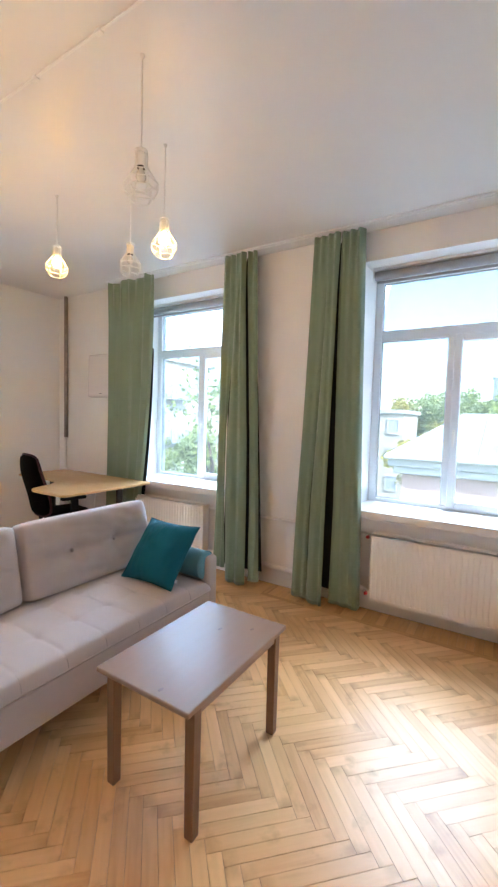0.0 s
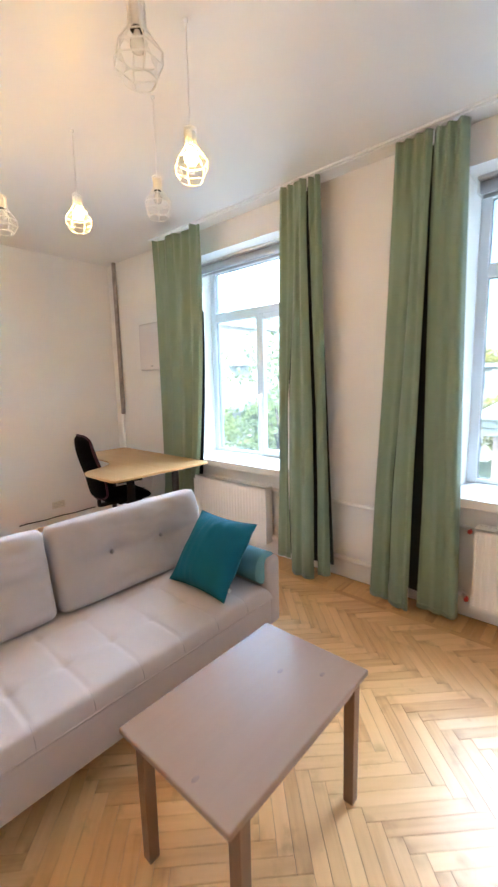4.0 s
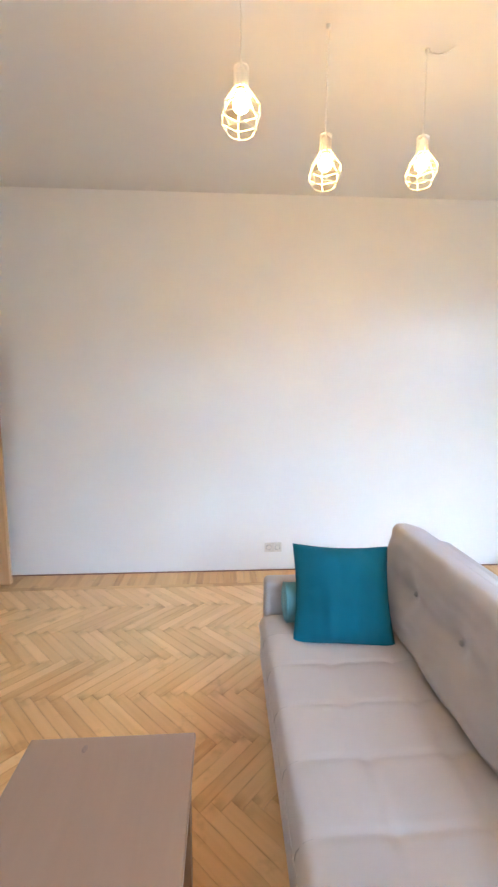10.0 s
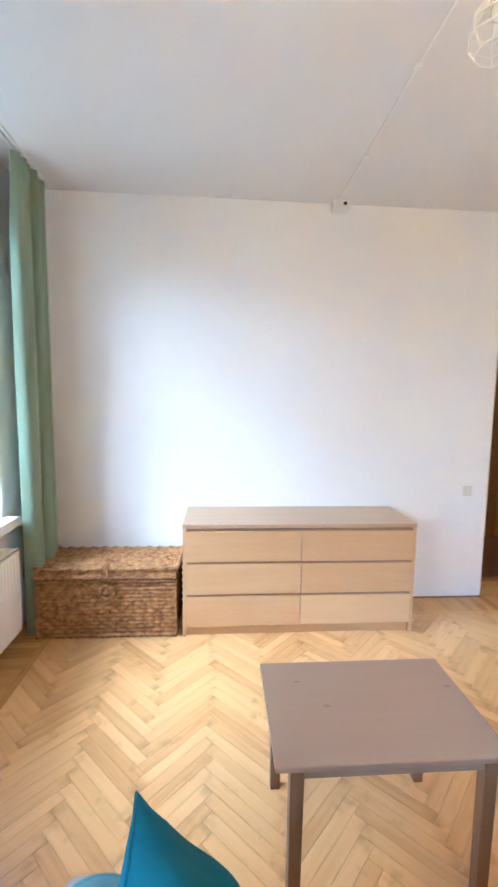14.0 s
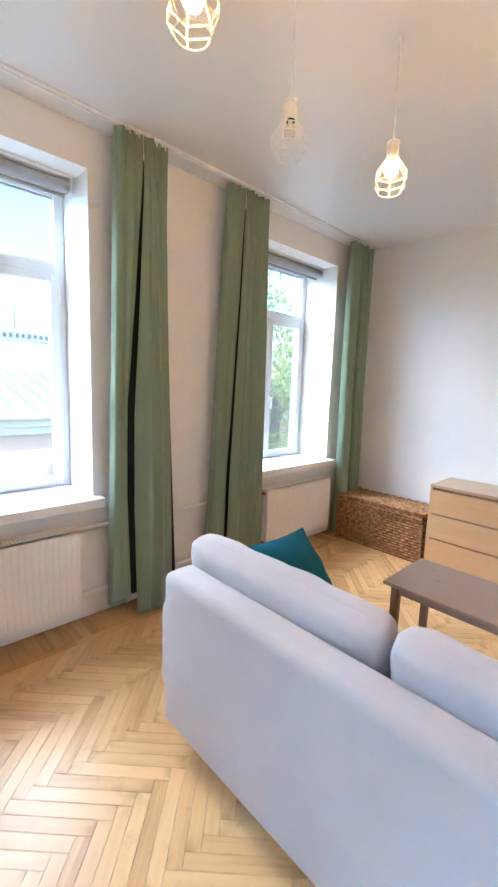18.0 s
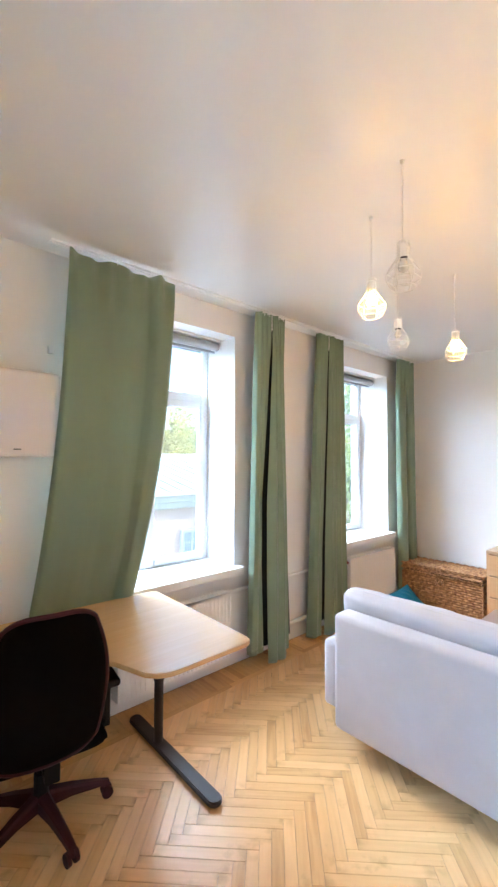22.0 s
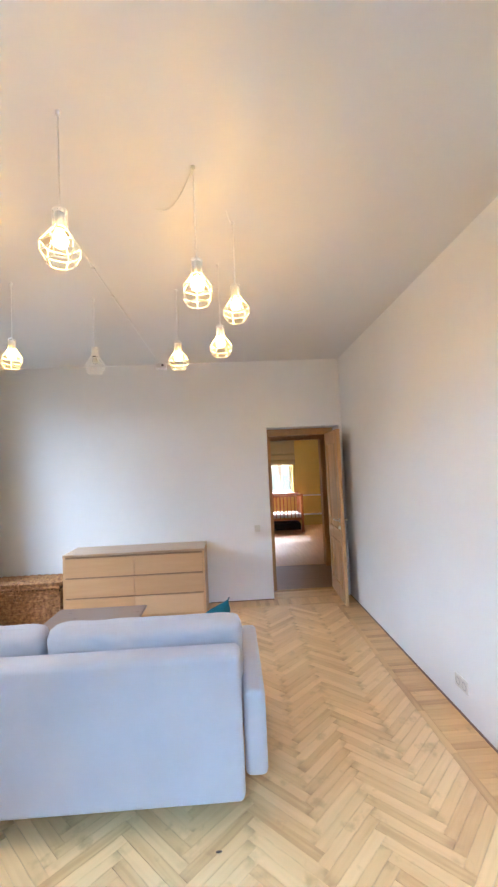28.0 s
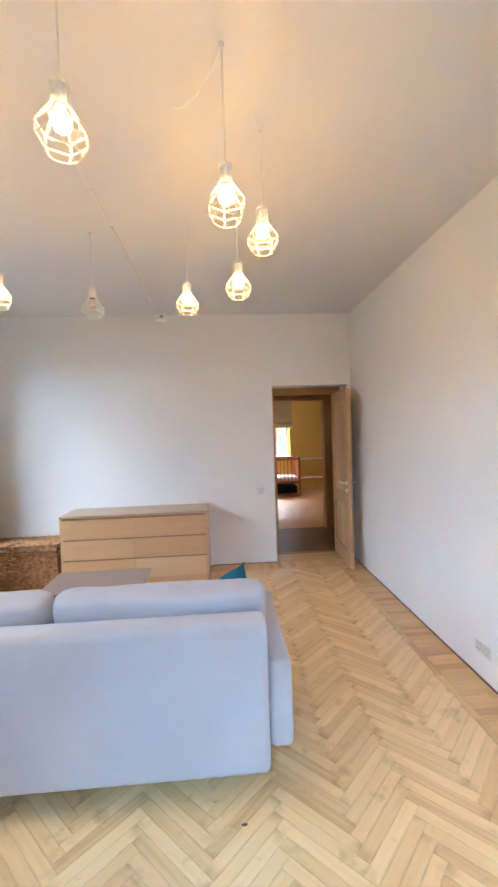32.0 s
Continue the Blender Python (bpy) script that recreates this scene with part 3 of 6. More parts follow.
# ---- balcony and its rail ----
bal = thing("balcony", pose(W - TW, 0.95, 0), "concrete balcony with a thin dark metal railing", "balcony")
M_CONC = mat("pale_concrete", (0.42, 0.41, 0.39), 0.85, var=0.1, scale=5, bump=0.2, bump_scale=60)
M_IRON = mat("dark_painted_iron", (0.06, 0.06, 0.065), 0.5, var=0.1, scale=20)
part("slab", boxes((-1.0, -0.002, -1.3, 1.3, -0.2, -0.02)), M_CONC, bal)
for zz in (1.02, 0.12):
    part("rail", rod(bmesh.new(), (-0.96, -1.27, zz), (-0.96, 1.27, zz), 0.018, seg=8), M_IRON, bal)
for k in range(22):
    yy = -1.26 + k * 0.12
    part("bar", rod(bmesh.new(), (-0.96, yy, -0.02), (-0.96, yy, 1.02), 0.007, seg=6), M_IRON, bal)
for yy in (-1.27, 1.27):
    part("side_rail", rod(bmesh.new(), (-0.96, yy, 1.02), (0.0, yy, 1.02), 0.016, seg=8), M_IRON, bal)

# ---- room door, frame, hall and far room ----
XF = E + 0.34
dd = thing("door_2", pose(0, 0, 0), "oiled oak panel door standing open into the room", "door")
dd["kind"] = "structure"
fb = boxes((XF, X1, DR[1] - 0.075, DR[1], 0, DR[2] - 0.09), (XF, X1, DR[0], DR[0] + 0.075, 0, DR[2] - 0.09), (XF, X1, DR[0], DR[1], DR[2] - 0.09, DR[2]), bevel=0.004)
part("door_frame", fb, M_FRAME, dd)
WD, HD, TD = 0.78, 2.085, 0.042
leafm = pose(XF + 0.01, DR[0] + 0.115, 0.012, 0, 0, 177.5)
lb = bmesh.new()
st = 0.115
for r in ((0, st, 0, TD, 0, HD), (WD - st, WD, 0, TD, 0, HD), (st, WD - st, 0, TD, 0, 0.17), (st, WD - st, 0, TD, 0.71, 0.855), (st, WD - st, 0, TD, HD - 0.15, HD)):
    box(lb, *r, bevel=0.004)
leaf = part("door_leaf", lb, M_DOOR, dd)
leaf.matrix_world = leafm
for z0, z1 in ((0.17, 0.71), (0.855, HD - 0.15)):
    bw = (WD - 2 * st) / 3
    for k in range(3):
        part("door_board", box(bmesh.new(), st + k * bw + 0.0006, st + (k + 1) * bw - 0.0006, 0.015, TD - 0.015, z0, z1, 0.001, 1), M_DOOR, leaf)
    for yy in (0.006, TD - 0.006):
        mb = bmesh.new()
        for q in (((st, z0), (WD - st, z0)), ((st, z1), (WD - st, z1)), ((st, z0), (st, z1)), ((WD - st, z0), (WD - st, z1))):
            rod(mb, (q[0][0], yy + (0.004 if yy < 0.02 else -0.004), q[0][1]), (q[1][0], yy + (0.004 if yy < 0.02 else -0.004), q[1][1]), 0.016, seg=8)
        part("moulding", mb, M_DOOR, leaf)
for yy, s_ in ((0.0, -1), (TD, 1)):
    hb = bmesh.new()
    rod(hb, (WD - 0.06, yy, 0.99), (WD - 0.06, yy + s_ * 0.01, 0.99), 0.026, seg=20)
    rod(hb, (WD - 0.06, yy, 0.99), (WD - 0.06, yy + s_ * 0.055, 0.99), 0.009, seg=12)
    sweep(hb, [(WD - 0.06, yy + s_ * 0.052, 0.99), (WD - 0.10, yy + s_ * 0.055, 0.995), (WD - 0.14, yy + s_ * 0.054, 0.989), (WD - 0.185, yy + s_ * 0.05, 0.995)], 0.009, 10)
    part("door_handle", hb, M_NICKEL, leaf, "polished pale metal lever handle")
    kb = bmesh.new()
    rod(kb, (WD - 0.06, yy, 0.90), (WD - 0.06, yy + s_ * 0.008, 0.90), 0.025, seg=20)
    box(kb, WD - 0.065, WD - 0.055, min(yy, yy + s_ * 0.022), max(yy, yy + s_ * 0.022), 0.885, 0.915, 0.002)
    part("keyhole_plate", kb, M_NICKEL, leaf, "polished pale metal keyhole plate")
hg = bmesh.new()
for zz in (0.25, 1.03, 1.80):
    rod(hg, (-0.004, TD / 2, zz), (-0.004, TD / 2, zz + 0.09), 0.008, seg=10)
part("hinge", hg, M_BRASS, leaf)

HX0, HX1, FX1 = X1, 2.70, 7.25
structure("hall_floor", boxes((XF - 0.02, HX1 + 0.15, -2.2, 2.4, -0.3, -0.006)), M_HALLF, "dark brown laminate floor of the hall")
structure("threshold", boxes((XF - 0.03, XF + 0.02, DR[0] + 0.075, DR[1] - 0.075, -0.02, 0.006), bevel=0.002), M_FRAME, "oak door threshold")
structure("hall_wall", boxes((HX0 + 0.004, HX1, 2.4, 2.6, 0, C), (HX0 + 0.004, HX1, -2.4, -2.2, 0, C), (HX0 + 0.004, HX0 + 0.06, DR[1] + 0.09, 2.4, 0, C), (HX0 + 0.004, HX0 + 0.06, -2.2, DR[0] - 0.09, 0, C)), M_HALL, "cream painted walls of the hall")
structure("hall_partition", boxes((HX1, HX1 + 0.15, 0.35, 2.6, 0, C), (HX1, HX1 + 0.15, -2.4, -0.86, 0, C), (HX1, HX1 + 0.15, -0.86, 0.35, 2.14, C)), M_HALL, "cream painted wall with a doorway to the far room")
d3 = thing("door_3", pose(0, 0, 0), "oak door frame between the hall and the far room", "door frame")
d3["kind"] = "structure"
part("door_frame", boxes((HX1 - 0.012, HX1 + 0.16, 0.29, 0.36, 0, 2.10), (HX1 - 0.012, HX1 + 0.16, -0.87, -0.78, 0, 2.10), (HX1 - 0.012, HX1 + 0.16, -0.87, 0.36, 2.10, 2.19), bevel=0.004), M_FRAME, d3)
part("architrave", boxes((HX1 - 0.03, HX1 - 0.014, 0.32, 0.42, 0, 2.16), (HX1 - 0.03, HX1 - 0.014, -0.93, -0.83, 0, 2.16), (HX1 - 0.03, HX1 - 0.014, -0.93, 0.42, 2.16, 2.26), bevel=0.003), M_FRAME, d3)
structure("hall_ceiling", boxes((HX0 + 0.004, FX1 + 0.4, -2.6, 2.8, C, C + 0.2)), M_WALL, "white ceiling of the hall and far room")
structure("far_floor", boxes((HX1 + 0.15, FX1 + 0.4, -2.6, 2.8, -0.3, -0.004)), M_FARF, "light wooden floor of the far room")
FW = (-0.98, 0.55, 0.90, 2.40)
structure("far_wall", boxes((FX1, FX1 + 0.4, -2.6, FW[0], 0, C), (FX1, FX1 + 0.4, FW[1], 2.8, 0, C), (FX1, FX1 + 0.4, FW[0], FW[1], 0, FW[2]), (FX1, FX1 + 0.4, FW[0], FW[1], FW[3], C), (HX1 + 0.15, FX1, -2.8, -2.6, 0, C), (HX1 + 0.15, FX1, 2.8, 3.0, 0, C)), M_HALL, "cream painted walls of the far room")
w3 = thing("window_3", pose(0, 0, 0), "white window of the far room", "window")
w3["kind"] = "structure"
bm = bars_yz(bmesh.new(), FW[0], FW[1], FW[2], FW[3], FX1 + 0.25, FX1 + 0.31, 0.07)
box(bm, FX1 + 0.25, FX1 + 0.31, -0.70, -0.60, FW[2] + 0.07, FW[3] - 0.07, 0.005)
part("window_frame", bm, M_PVC, w3)
p = part("pane", boxes((FX1 + 0.275, FX1 + 0.281, FW[0] + 0.06, FW[1] - 0.06, FW[2] + 0.06, FW[3] - 0.06)), M_GLASS, w3)
p.visible_shadow = False
part("window_sill", boxes((FX1 - 0.06, FX1 + 0.25, FW[0] - 0.03, FW[1] + 0.03, FW[2] - 0.03, FW[2] + 0.01), bevel=0.004), M_TRIM, w3)
rb = thing("roman_blind", pose(FX1 - 0.04, (FW[0] + FW[1]) / 2, 1.68), "half-lowered beige roman blind in folds", "blind")
hw = (FW[1] - FW[0]) / 2 + 0.06
bm = bmesh.new()
prof = [(0.0, 0.0), (-0.05, 0.03), (-0.055, 0.10), (-0.02, 0.15), (-0.045, 0.17), (-0.045, 0.26), (-0.015, 0.31), (-0.01, 0.9)]
sheet(bm, lambda u, v: (lambda k: Vector((prof[k][0], -hw + 2 * hw * u, prof[k][1])))(min(len(prof) - 1, round(v * (len(prof) - 1)))), 6, len(prof) - 1)
o = part("folds", bm, M_LINEN, rb)
o.modifiers.new("thick", "SOLIDIFY").thickness = 0.006
for z_, r_ in ((0.82, 0.02), (0.30, 0.022)):
    o = part("heating_pipe", rod(bmesh.new(), (FX1 - 0.05, -2.55, z_), (FX1 - 0.05, FW[0] - 0.1, z_), r_, seg=12), M_PIPEW)
    tagged(o, "white enamelled heating pipe along the far wall", "pipe", "far pipes")

crib = thing("crib", pose(6.45, -0.35, 0), "cherry-stained wooden baby cot with a white mattress", "crib")
cl, cw, chh = 1.30, 0.66, 0.93
for sx in (-1, 1):
    for sy in (-1, 1):
        part("post", boxes((sx * cw / 2 - 0.02, sx * cw / 2 + 0.02, sy * cl / 2 - 0.03, sy * cl / 2 + 0.03, 0.0, chh + 0.02), bevel=0.006), M_CRIB, crib)
for sx in (-1, 1):
    for zz in (0.30, chh - 0.05):
        part("side_rail", boxes((sx * cw / 2 - 0.015, sx * cw / 2 + 0.015, -cl / 2 + 0.03, cl / 2 - 0.03, zz, zz + 0.05), bevel=0.005), M_CRIB, crib)
    for k in range(13):
        yy = -cl / 2 + 0.09 + k * (cl - 0.18) / 12
        part("slat", rod(bmesh.new(), (sx * cw / 2, yy, 0.34), (sx * cw / 2, yy, chh - 0.04), 0.010, seg=8), M_CRIB, crib)
for sy in (-1, 1):
    part("end_panel", boxes((-cw / 2 + 0.02, cw / 2 - 0.02, sy * cl / 2 - 0.012, sy * cl / 2 + 0.012, 0.28, chh - 0.02), bevel=0.004), M_CRIB, crib)
part("mattress", boxes((-cw / 2 + 0.025, cw / 2 - 0.025, -cl / 2 + 0.03, cl / 2 - 0.03, 0.36, 0.46), bevel=0.03), M_SHEET, crib, "white sheeted mattress")
part("drawer", boxes((-cw / 2 + 0.02, cw / 2 - 0.02, -cl / 2 + 0.05, cl / 2 - 0.05, 0.06, 0.22), bevel=0.005), M_BLACK, crib)

# ---- curtains ----
def curtain(name, axis, top, bottom, at, widths, pleats, label, material, z1=3.03, z0=0.02, seed=0, sag=0.0, depth=1.0, part_at=0.9, lining_dark=(), drift=1.25, push=(0.0, 0.0)):
    """A hanging curtain between two edges that drift towards the floor. Each of its widths is a cross-section (place,
    depth to the wall) and the way in which its two edges draw apart below part_at; black strips are the lined edge and
    the gaps' painted shade."""
    root = thing(name, pose(0, 0, 0), label, "curtain", "curtains")
    rnd = random.Random(seed)
    ph = [rnd.uniform(0, 6.28) for _ in range(4)]
    wide = abs(top[1] - top[0])
    nv = 44

    def edge(v):
        e = (1 - v) ** drift
        return top[0] + (bottom[0] - top[0]) * e, top[1] + (bottom[1] - top[1]) * e

    def cloth_sheet(bm, fold, pull, nu, lift):
        run = [0.0]
        for (p0, d0), (p1, d1) in zip(fold, fold[1:]):
            run.append(run[-1] + math.hypot((p1 - p0) * wide, (d1 - d0) * depth))

        def section(u):
            t = u * run[-1]
            k = max(j for j in range(len(run) - 1) if run[j] <= t + 1e-9)
            w_ = (t - run[k]) / (run[k + 1] - run[k])
            pts = [fold[max(0, k - 1)], fold[k], fold[k + 1], fold[min(len(fold) - 1, k + 2)]]
            out = []
            for c in (0, 1):
                p0, p1, p2, p3 = (q[c] for q in pts)
                m1, m2 = (p2 - p0) * 0.4, (p3 - p1) * 0.4
                h = w_ * w_
                out.append((2 * h * w_ - 3 * h + 1) * p1 + (h * w_ - 2 * h + w_) * m1 + (3 * h - 2 * h * w_) * p2 + (h * w_ - h) * m2)
            return out
        cut = [section(i / nu) for i in range(nu + 1)]

        def f(u, v):
            z = z0 + lift * (1 - v) + (z1 - z0) * v 
            e = 1 - v
            a, b_ = edge(v)
            p_, d = cut[round(u * nu)]
            apart = min(1.0, max(0.0, (part_at - v) / 0.5)) * (0.75 + 0.25 * min(1.0, v / 0.25))
            p_ += (pull[0] * (1 - u) ** 2 + pull[1] * u ** 2) * apart / wide
            inner = 4 * u * (1 - u)
            p_ += inner * (0.030 * math.sin(1.1 * z + ph[0]) + 0.014 * math.sin(2.3 * z + ph[1])) * e ** 0.5
            gather = min(1.0, max(0.0, (v - 0.82) / 0.18))
            gather = gather * gather * (3 - 2 * gather)
            d *= depth * (1 - 0.5 * gather) * (0.80 + 0.25 * e)
            d += 0.014 * gather * math.sin(2 * math.pi * pleats * p_ + ph[2])
            d += 0.012 * noise.noise((p_ * 3 + seed, z * 0.7, 0)) * e ** 0.6 + 0.003 * noise.noise((p_ * 13, z * 1.3, seed))
            d = min(d + (push[0] + (push[1] - push[0]) * p_) * e ** drift, 0.145)
            zz = z - sag * abs(math.sin(math.pi * p_ * 2.4)) * gather
            s_ = a + (b_ - a) * p_
            return Vector((s_, at + d, zz)) if axis == "x" else Vector((at - d, s_, zz))
        sheet(bm, f, nu, nv)
        return f

    for fold, pull, lift in widths:
        bm = bmesh.new()
        nu = 110 if len(widths) == 1 else 70
        f = cloth_sheet(bm, fold, pull, nu, lift)
        o = part("cloth", bm, material, root, smooth=True)
        o.modifiers.new("thick", "SOLIDIFY").thickness = 0.003
        part("hem", sweep(bmesh.new(), [f(i / nu, 0.5 / nv) for i in range(nu + 1)], 0.004, 5), material, root)
    for p0, p1, over, d_, top_v in lining_dark:
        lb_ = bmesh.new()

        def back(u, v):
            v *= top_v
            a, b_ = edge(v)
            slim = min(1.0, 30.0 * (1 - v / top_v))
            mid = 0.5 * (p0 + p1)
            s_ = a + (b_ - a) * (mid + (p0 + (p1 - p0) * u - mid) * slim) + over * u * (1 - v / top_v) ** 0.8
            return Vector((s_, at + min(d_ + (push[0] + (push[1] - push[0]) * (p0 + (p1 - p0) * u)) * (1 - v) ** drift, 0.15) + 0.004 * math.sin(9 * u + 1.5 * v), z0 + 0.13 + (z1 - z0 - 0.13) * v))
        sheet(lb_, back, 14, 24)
        lo = part("lining_dark", lb_, M_LINING_DARK, root, "black-lined curtain edge and painted dark of the fold gaps", smooth=True)
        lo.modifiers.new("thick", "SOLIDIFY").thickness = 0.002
    for i in range(pleats):
        q = top[0] + (top[1] - top[0]) * (i + 0.5) / pleats
        c_ = (q, at) if axis == "x" else (at, q)
        part("hook", rod(bmesh.new(), (c_[0], c_[1], z1 - 0.02), (c_[0], c_[1], z1 + 0.018), 0.004, seg=6), M_WHITEP, root)
    return root


GREEN = "sage green blackout curtain hanging in broad folds from a ceiling track"
FOLD_A = ((0, 0.04), (0.03, 0.0), (0.16, 0.010), (0.32, -0.004), (0.47, 0.012), (0.60, -0.006), (0.70, 0.018), (0.76, 0.02), (0.82, -0.03), (0.90, -0.035), (0.96, -0.03), (1.0, -0.005))
FOLD_B1 = ((0.0, 0.05), (0.02, 0.004), (0.12, -0.008), (0.24, 0.004), (0.34, -0.004), (0.43, 0.004), (0.492, 0.006))
FOLD_B2 = ((0.485, -0.018), (0.51, -0.040), (0.55, -0.050), (0.585, -0.030), (0.615, -0.040), (0.65, -0.050), (0.69, -0.036), (0.71, -0.014))
FOLD_B3 = ((0.72, 0.022), (0.78, 0.010), (0.86, 0.014), (0.94, 0.012), (1.0, 0.04))
FOLD_C1 = ((0.0, 0.06), (0.02, 0.01), (0.10, -0.008), (0.19, 0.002), (0.27, -0.004), (0.345, 0.008))
FOLD_C3 = ((0.335, -0.012), (0.36, -0.034), (0.41, -0.046), (0.46, -0.034), (0.51, -0.046), (0.555, -0.036))
FOLD_C2 = ((0.555, 0.010), (0.60, 0.002), (0.68, 0.008), (0.76, -0.008), (0.84, 0.002), (0.92, -0.012), (0.975, 0.0), (1.0, 0.05))
FOLD_D = ((0, 0.05), (0.04, 0.0), (0.20, -0.02), (0.36, -0.01), (0.395, 0.01), (0.37, 0.04), (0.43, 0.06), (0.50, 0.04), (0.46, 0.01), (0.49, -0.02), (0.57, -0.035), (0.66, -0.015), (0.705, 0.01), (0.67, 0.04), (0.73, 0.06), (0.79, 0.04), (0.745, 0.01), (0.77, -0.01), (0.85, -0.025), (0.97, 0.0), (1.0, 0.06))
FOLD_E = ((0, 0.02), (0.13, -0.022), (0.28, -0.004), (0.38, 0.03), (0.45, 0.0), (0.55, -0.03), (0.66, -0.020), (0.74, 0.035), (0.80, 0.0), (0.88, -0.028), (0.97, -0.015), (1.0, 0.04))
FOLD_F = ((0.0, 0.05), (0.02, 0.01), (0.10, -0.01), (0.17, 0.03), (0.22, -0.01), (0.30, -0.03), (0.40, -0.012), (0.47, 0.04), (0.53, 0.0), (0.68, -0.012), (0.86, 0.0), (1.0, 0.02))
STILL = (0.0, 0.0)
curtain("curtain", "x", (-3.385, -2.66), (-3.66, -3.12), 3.585, ((FOLD_A, STILL, 0.0),), 6, "sage green curtain drawn wide and swept back behind the desk", M_CURT, seed=1, sag=0.035, lining_dark=((0.75, 0.985, 0.055, 0.022, 0.76),), drift=2.1, push=(0.19, 0.19))
curtain("curtain", "x", (-1.815, -1.46), (-1.87, -1.375), 3.61, ((FOLD_B1, (0.0, -0.098), 0.10), (FOLD_B2, (-0.066, 0.034), 0.0), (FOLD_B3, (0.036, 0.0), 0.03)), 6, GREEN, M_CURT, seed=2, depth=1.2, part_at=0.95, lining_dark=((0.22, 0.60, 0.0, 0.026, 0.985), (0.56, 0.82, 0.0, 0.032, 0.985), (0.84, 0.985, 0.035, 0.05, 0.62)))
curtain("curtain", "x", (-0.935, -0.51), (-1.06, -0.45), 3.64, ((FOLD_C1, (0.0, -0.046), 0.0), (FOLD_C3, (-0.030, -0.014), 0.0), (FOLD_C2, (0.022, 0.0), 0.02)), 7, GREEN, M_CURT, seed=3, depth=1.2, part_at=0.80, lining_dark=((0.18, 0.46, 0.0, 0.026, 0.985), (0.44, 0.70, 0.0, 0.024, 0.985)))
curtain("curtain", "x", (0.66, 1.04), (0.70, 1.08), 3.63, ((FOLD_D, STILL, 0.0),), 6, GREEN, M_CURT, seed=4, depth=1.3, lining_dark=((0.6, 0.985, 0.030, 0.045, 0.75),))
curtain("curtain", "y", (-0.12, 0.56), (-0.22, 0.52), W + 0.13, ((FOLD_E, STILL, 0.0),), 8, "sage green curtain beside the balcony door, painted pale for glare", M_CURTW, seed=5, z1=2.99, depth=1.35)
curtain("curtain", "y", (1.345, 1.80), (1.285, 1.965), W + 0.128, ((FOLD_F, STILL, 0.0),), 7, "sage green curtain beside the balcony door, painted pale for glare", M_CURTW, seed=6, z1=2.99, depth=1.25)


def track(label, a, b_):
    a, b_ = Vector(a), Vector(b_)
    root = thing("curtain_track", pose(0, 0, 0), label, "curtain track", "curtain tracks")
    d = (b_ - a)
    along_x = abs(d.x) > abs(d.y)
    for s_ in (-0.016, 0.016):
        if along_x:
            part("rail", boxes((a.x, b_.x, a.y + s_ - 0.010, a.y + s_ + 0.010, a.z - 0.014, a.z), bevel=0.002), M_WHITEP, root)
        else:
            part("rail", boxes((a.x + s_ - 0.010, a.x + s_ + 0.010, a.y, b_.y, a.z - 0.014, a.z), bevel=0.002), M_WHITEP, root)


track("white double curtain track under the ceiling above the windows", (-3.48, 3.64, C), (1.12, 3.64, C))
# the west track hangs on short brackets
track("white double curtain track above the balcony door", (W + 0.135, -0.44, C - 0.05), (W + 0.135, 2.18, C - 0.05))
for yy in (-0.3, 0.95, 2.05):
    o = part("track_bracket", boxes((W + 0.125, W + 0.145, yy - 0.006, yy + 0.006, C - 0.05, C)), M_WHITEP)
    tagged(o, "small white ceiling bracket of the curtain track", "bracket", "track brackets")


# ---- radiators and pipes ----
def radiator(x0, x1):
    z0, z1, y0, y1 = 0.14, 0.67, N - 0.145, N - 0.045
    root = thing("radiator", pose(x0, y1, z0), "white ribbed steel panel radiator under the window", "radiator", "radiators")
    L_, H_, D_ = x1 - x0, z1 - z0, y1 - y0
    n = int(L_ / 0.036)
    bm = bmesh.new()

    def f(u, v):
        x = u * L_
        t = (u * n) % 1.0
        rib = 0.004 * math.exp(-((t - 0.5) / 0.13) ** 2) if 0.3 / n < u < 1 - 0.3 / n else 0
        if v < 0.045 or v > 0.955:
            rib *= 0.0
        return Vector((x, -D_ + rib, H_ * v))
    vs = [0, 0.04, 0.05, 0.5, 0.95, 0.96, 1]
    g = [[bm.verts.new(f(i / (n * 8), v)) for v in vs] for i in range(n * 8 + 1)]
    for i in range(n * 8):
        for j in range(len(vs) - 1):
            bm.faces.new((g[i][j], g[i + 1][j], g[i + 1][j + 1], g[i][j + 1]))
    o = part("front_panel", bm, M_RAD, root)
    part("back_panel", boxes((0.005, L_ - 0.005, -0.012, 0.0, 0.0, H_), bevel=0.003), M_RAD, root)
    for xx in (0.0, L_ - 0.004):
        part("side_cover", boxes((xx - 0.002, xx + 0.006, -D_ + 0.002, -0.002, 0.004, H_ - 0.002), bevel=0.001), M_RAD, root)
    gb = bmesh.new()
    for k in range(int(L_ / 0.02)):
        box(gb, 0.006 + k * 0.02, 0.021 + k * 0.02, -D_ + 0.012, -0.012, H_ - 0.014, H_ - 0.004)
    box(gb, 0.004, L_ - 0.004, -D_ + 0.002, -0.002, H_ - 0.03, H_ - 0.018)
    box(gb, 0.002, L_ - 0.002, -D_, -D_ + 0.012, H_ - 0.012, H_ + 0.002)
    box(gb, 0.002, L_ - 0.002, -0.014, 0.0, H_ - 0.012, H_ + 0.002)
    part("top_grille", gb, M_RAD, root)
    for xx in (0.12, L_ - 0.12):
        part("wall_bracket", boxes((xx - 0.02, xx + 0.02, 0.0, 0.045, 0.05, H_ - 0.05)), M_RAD, root)
    return root


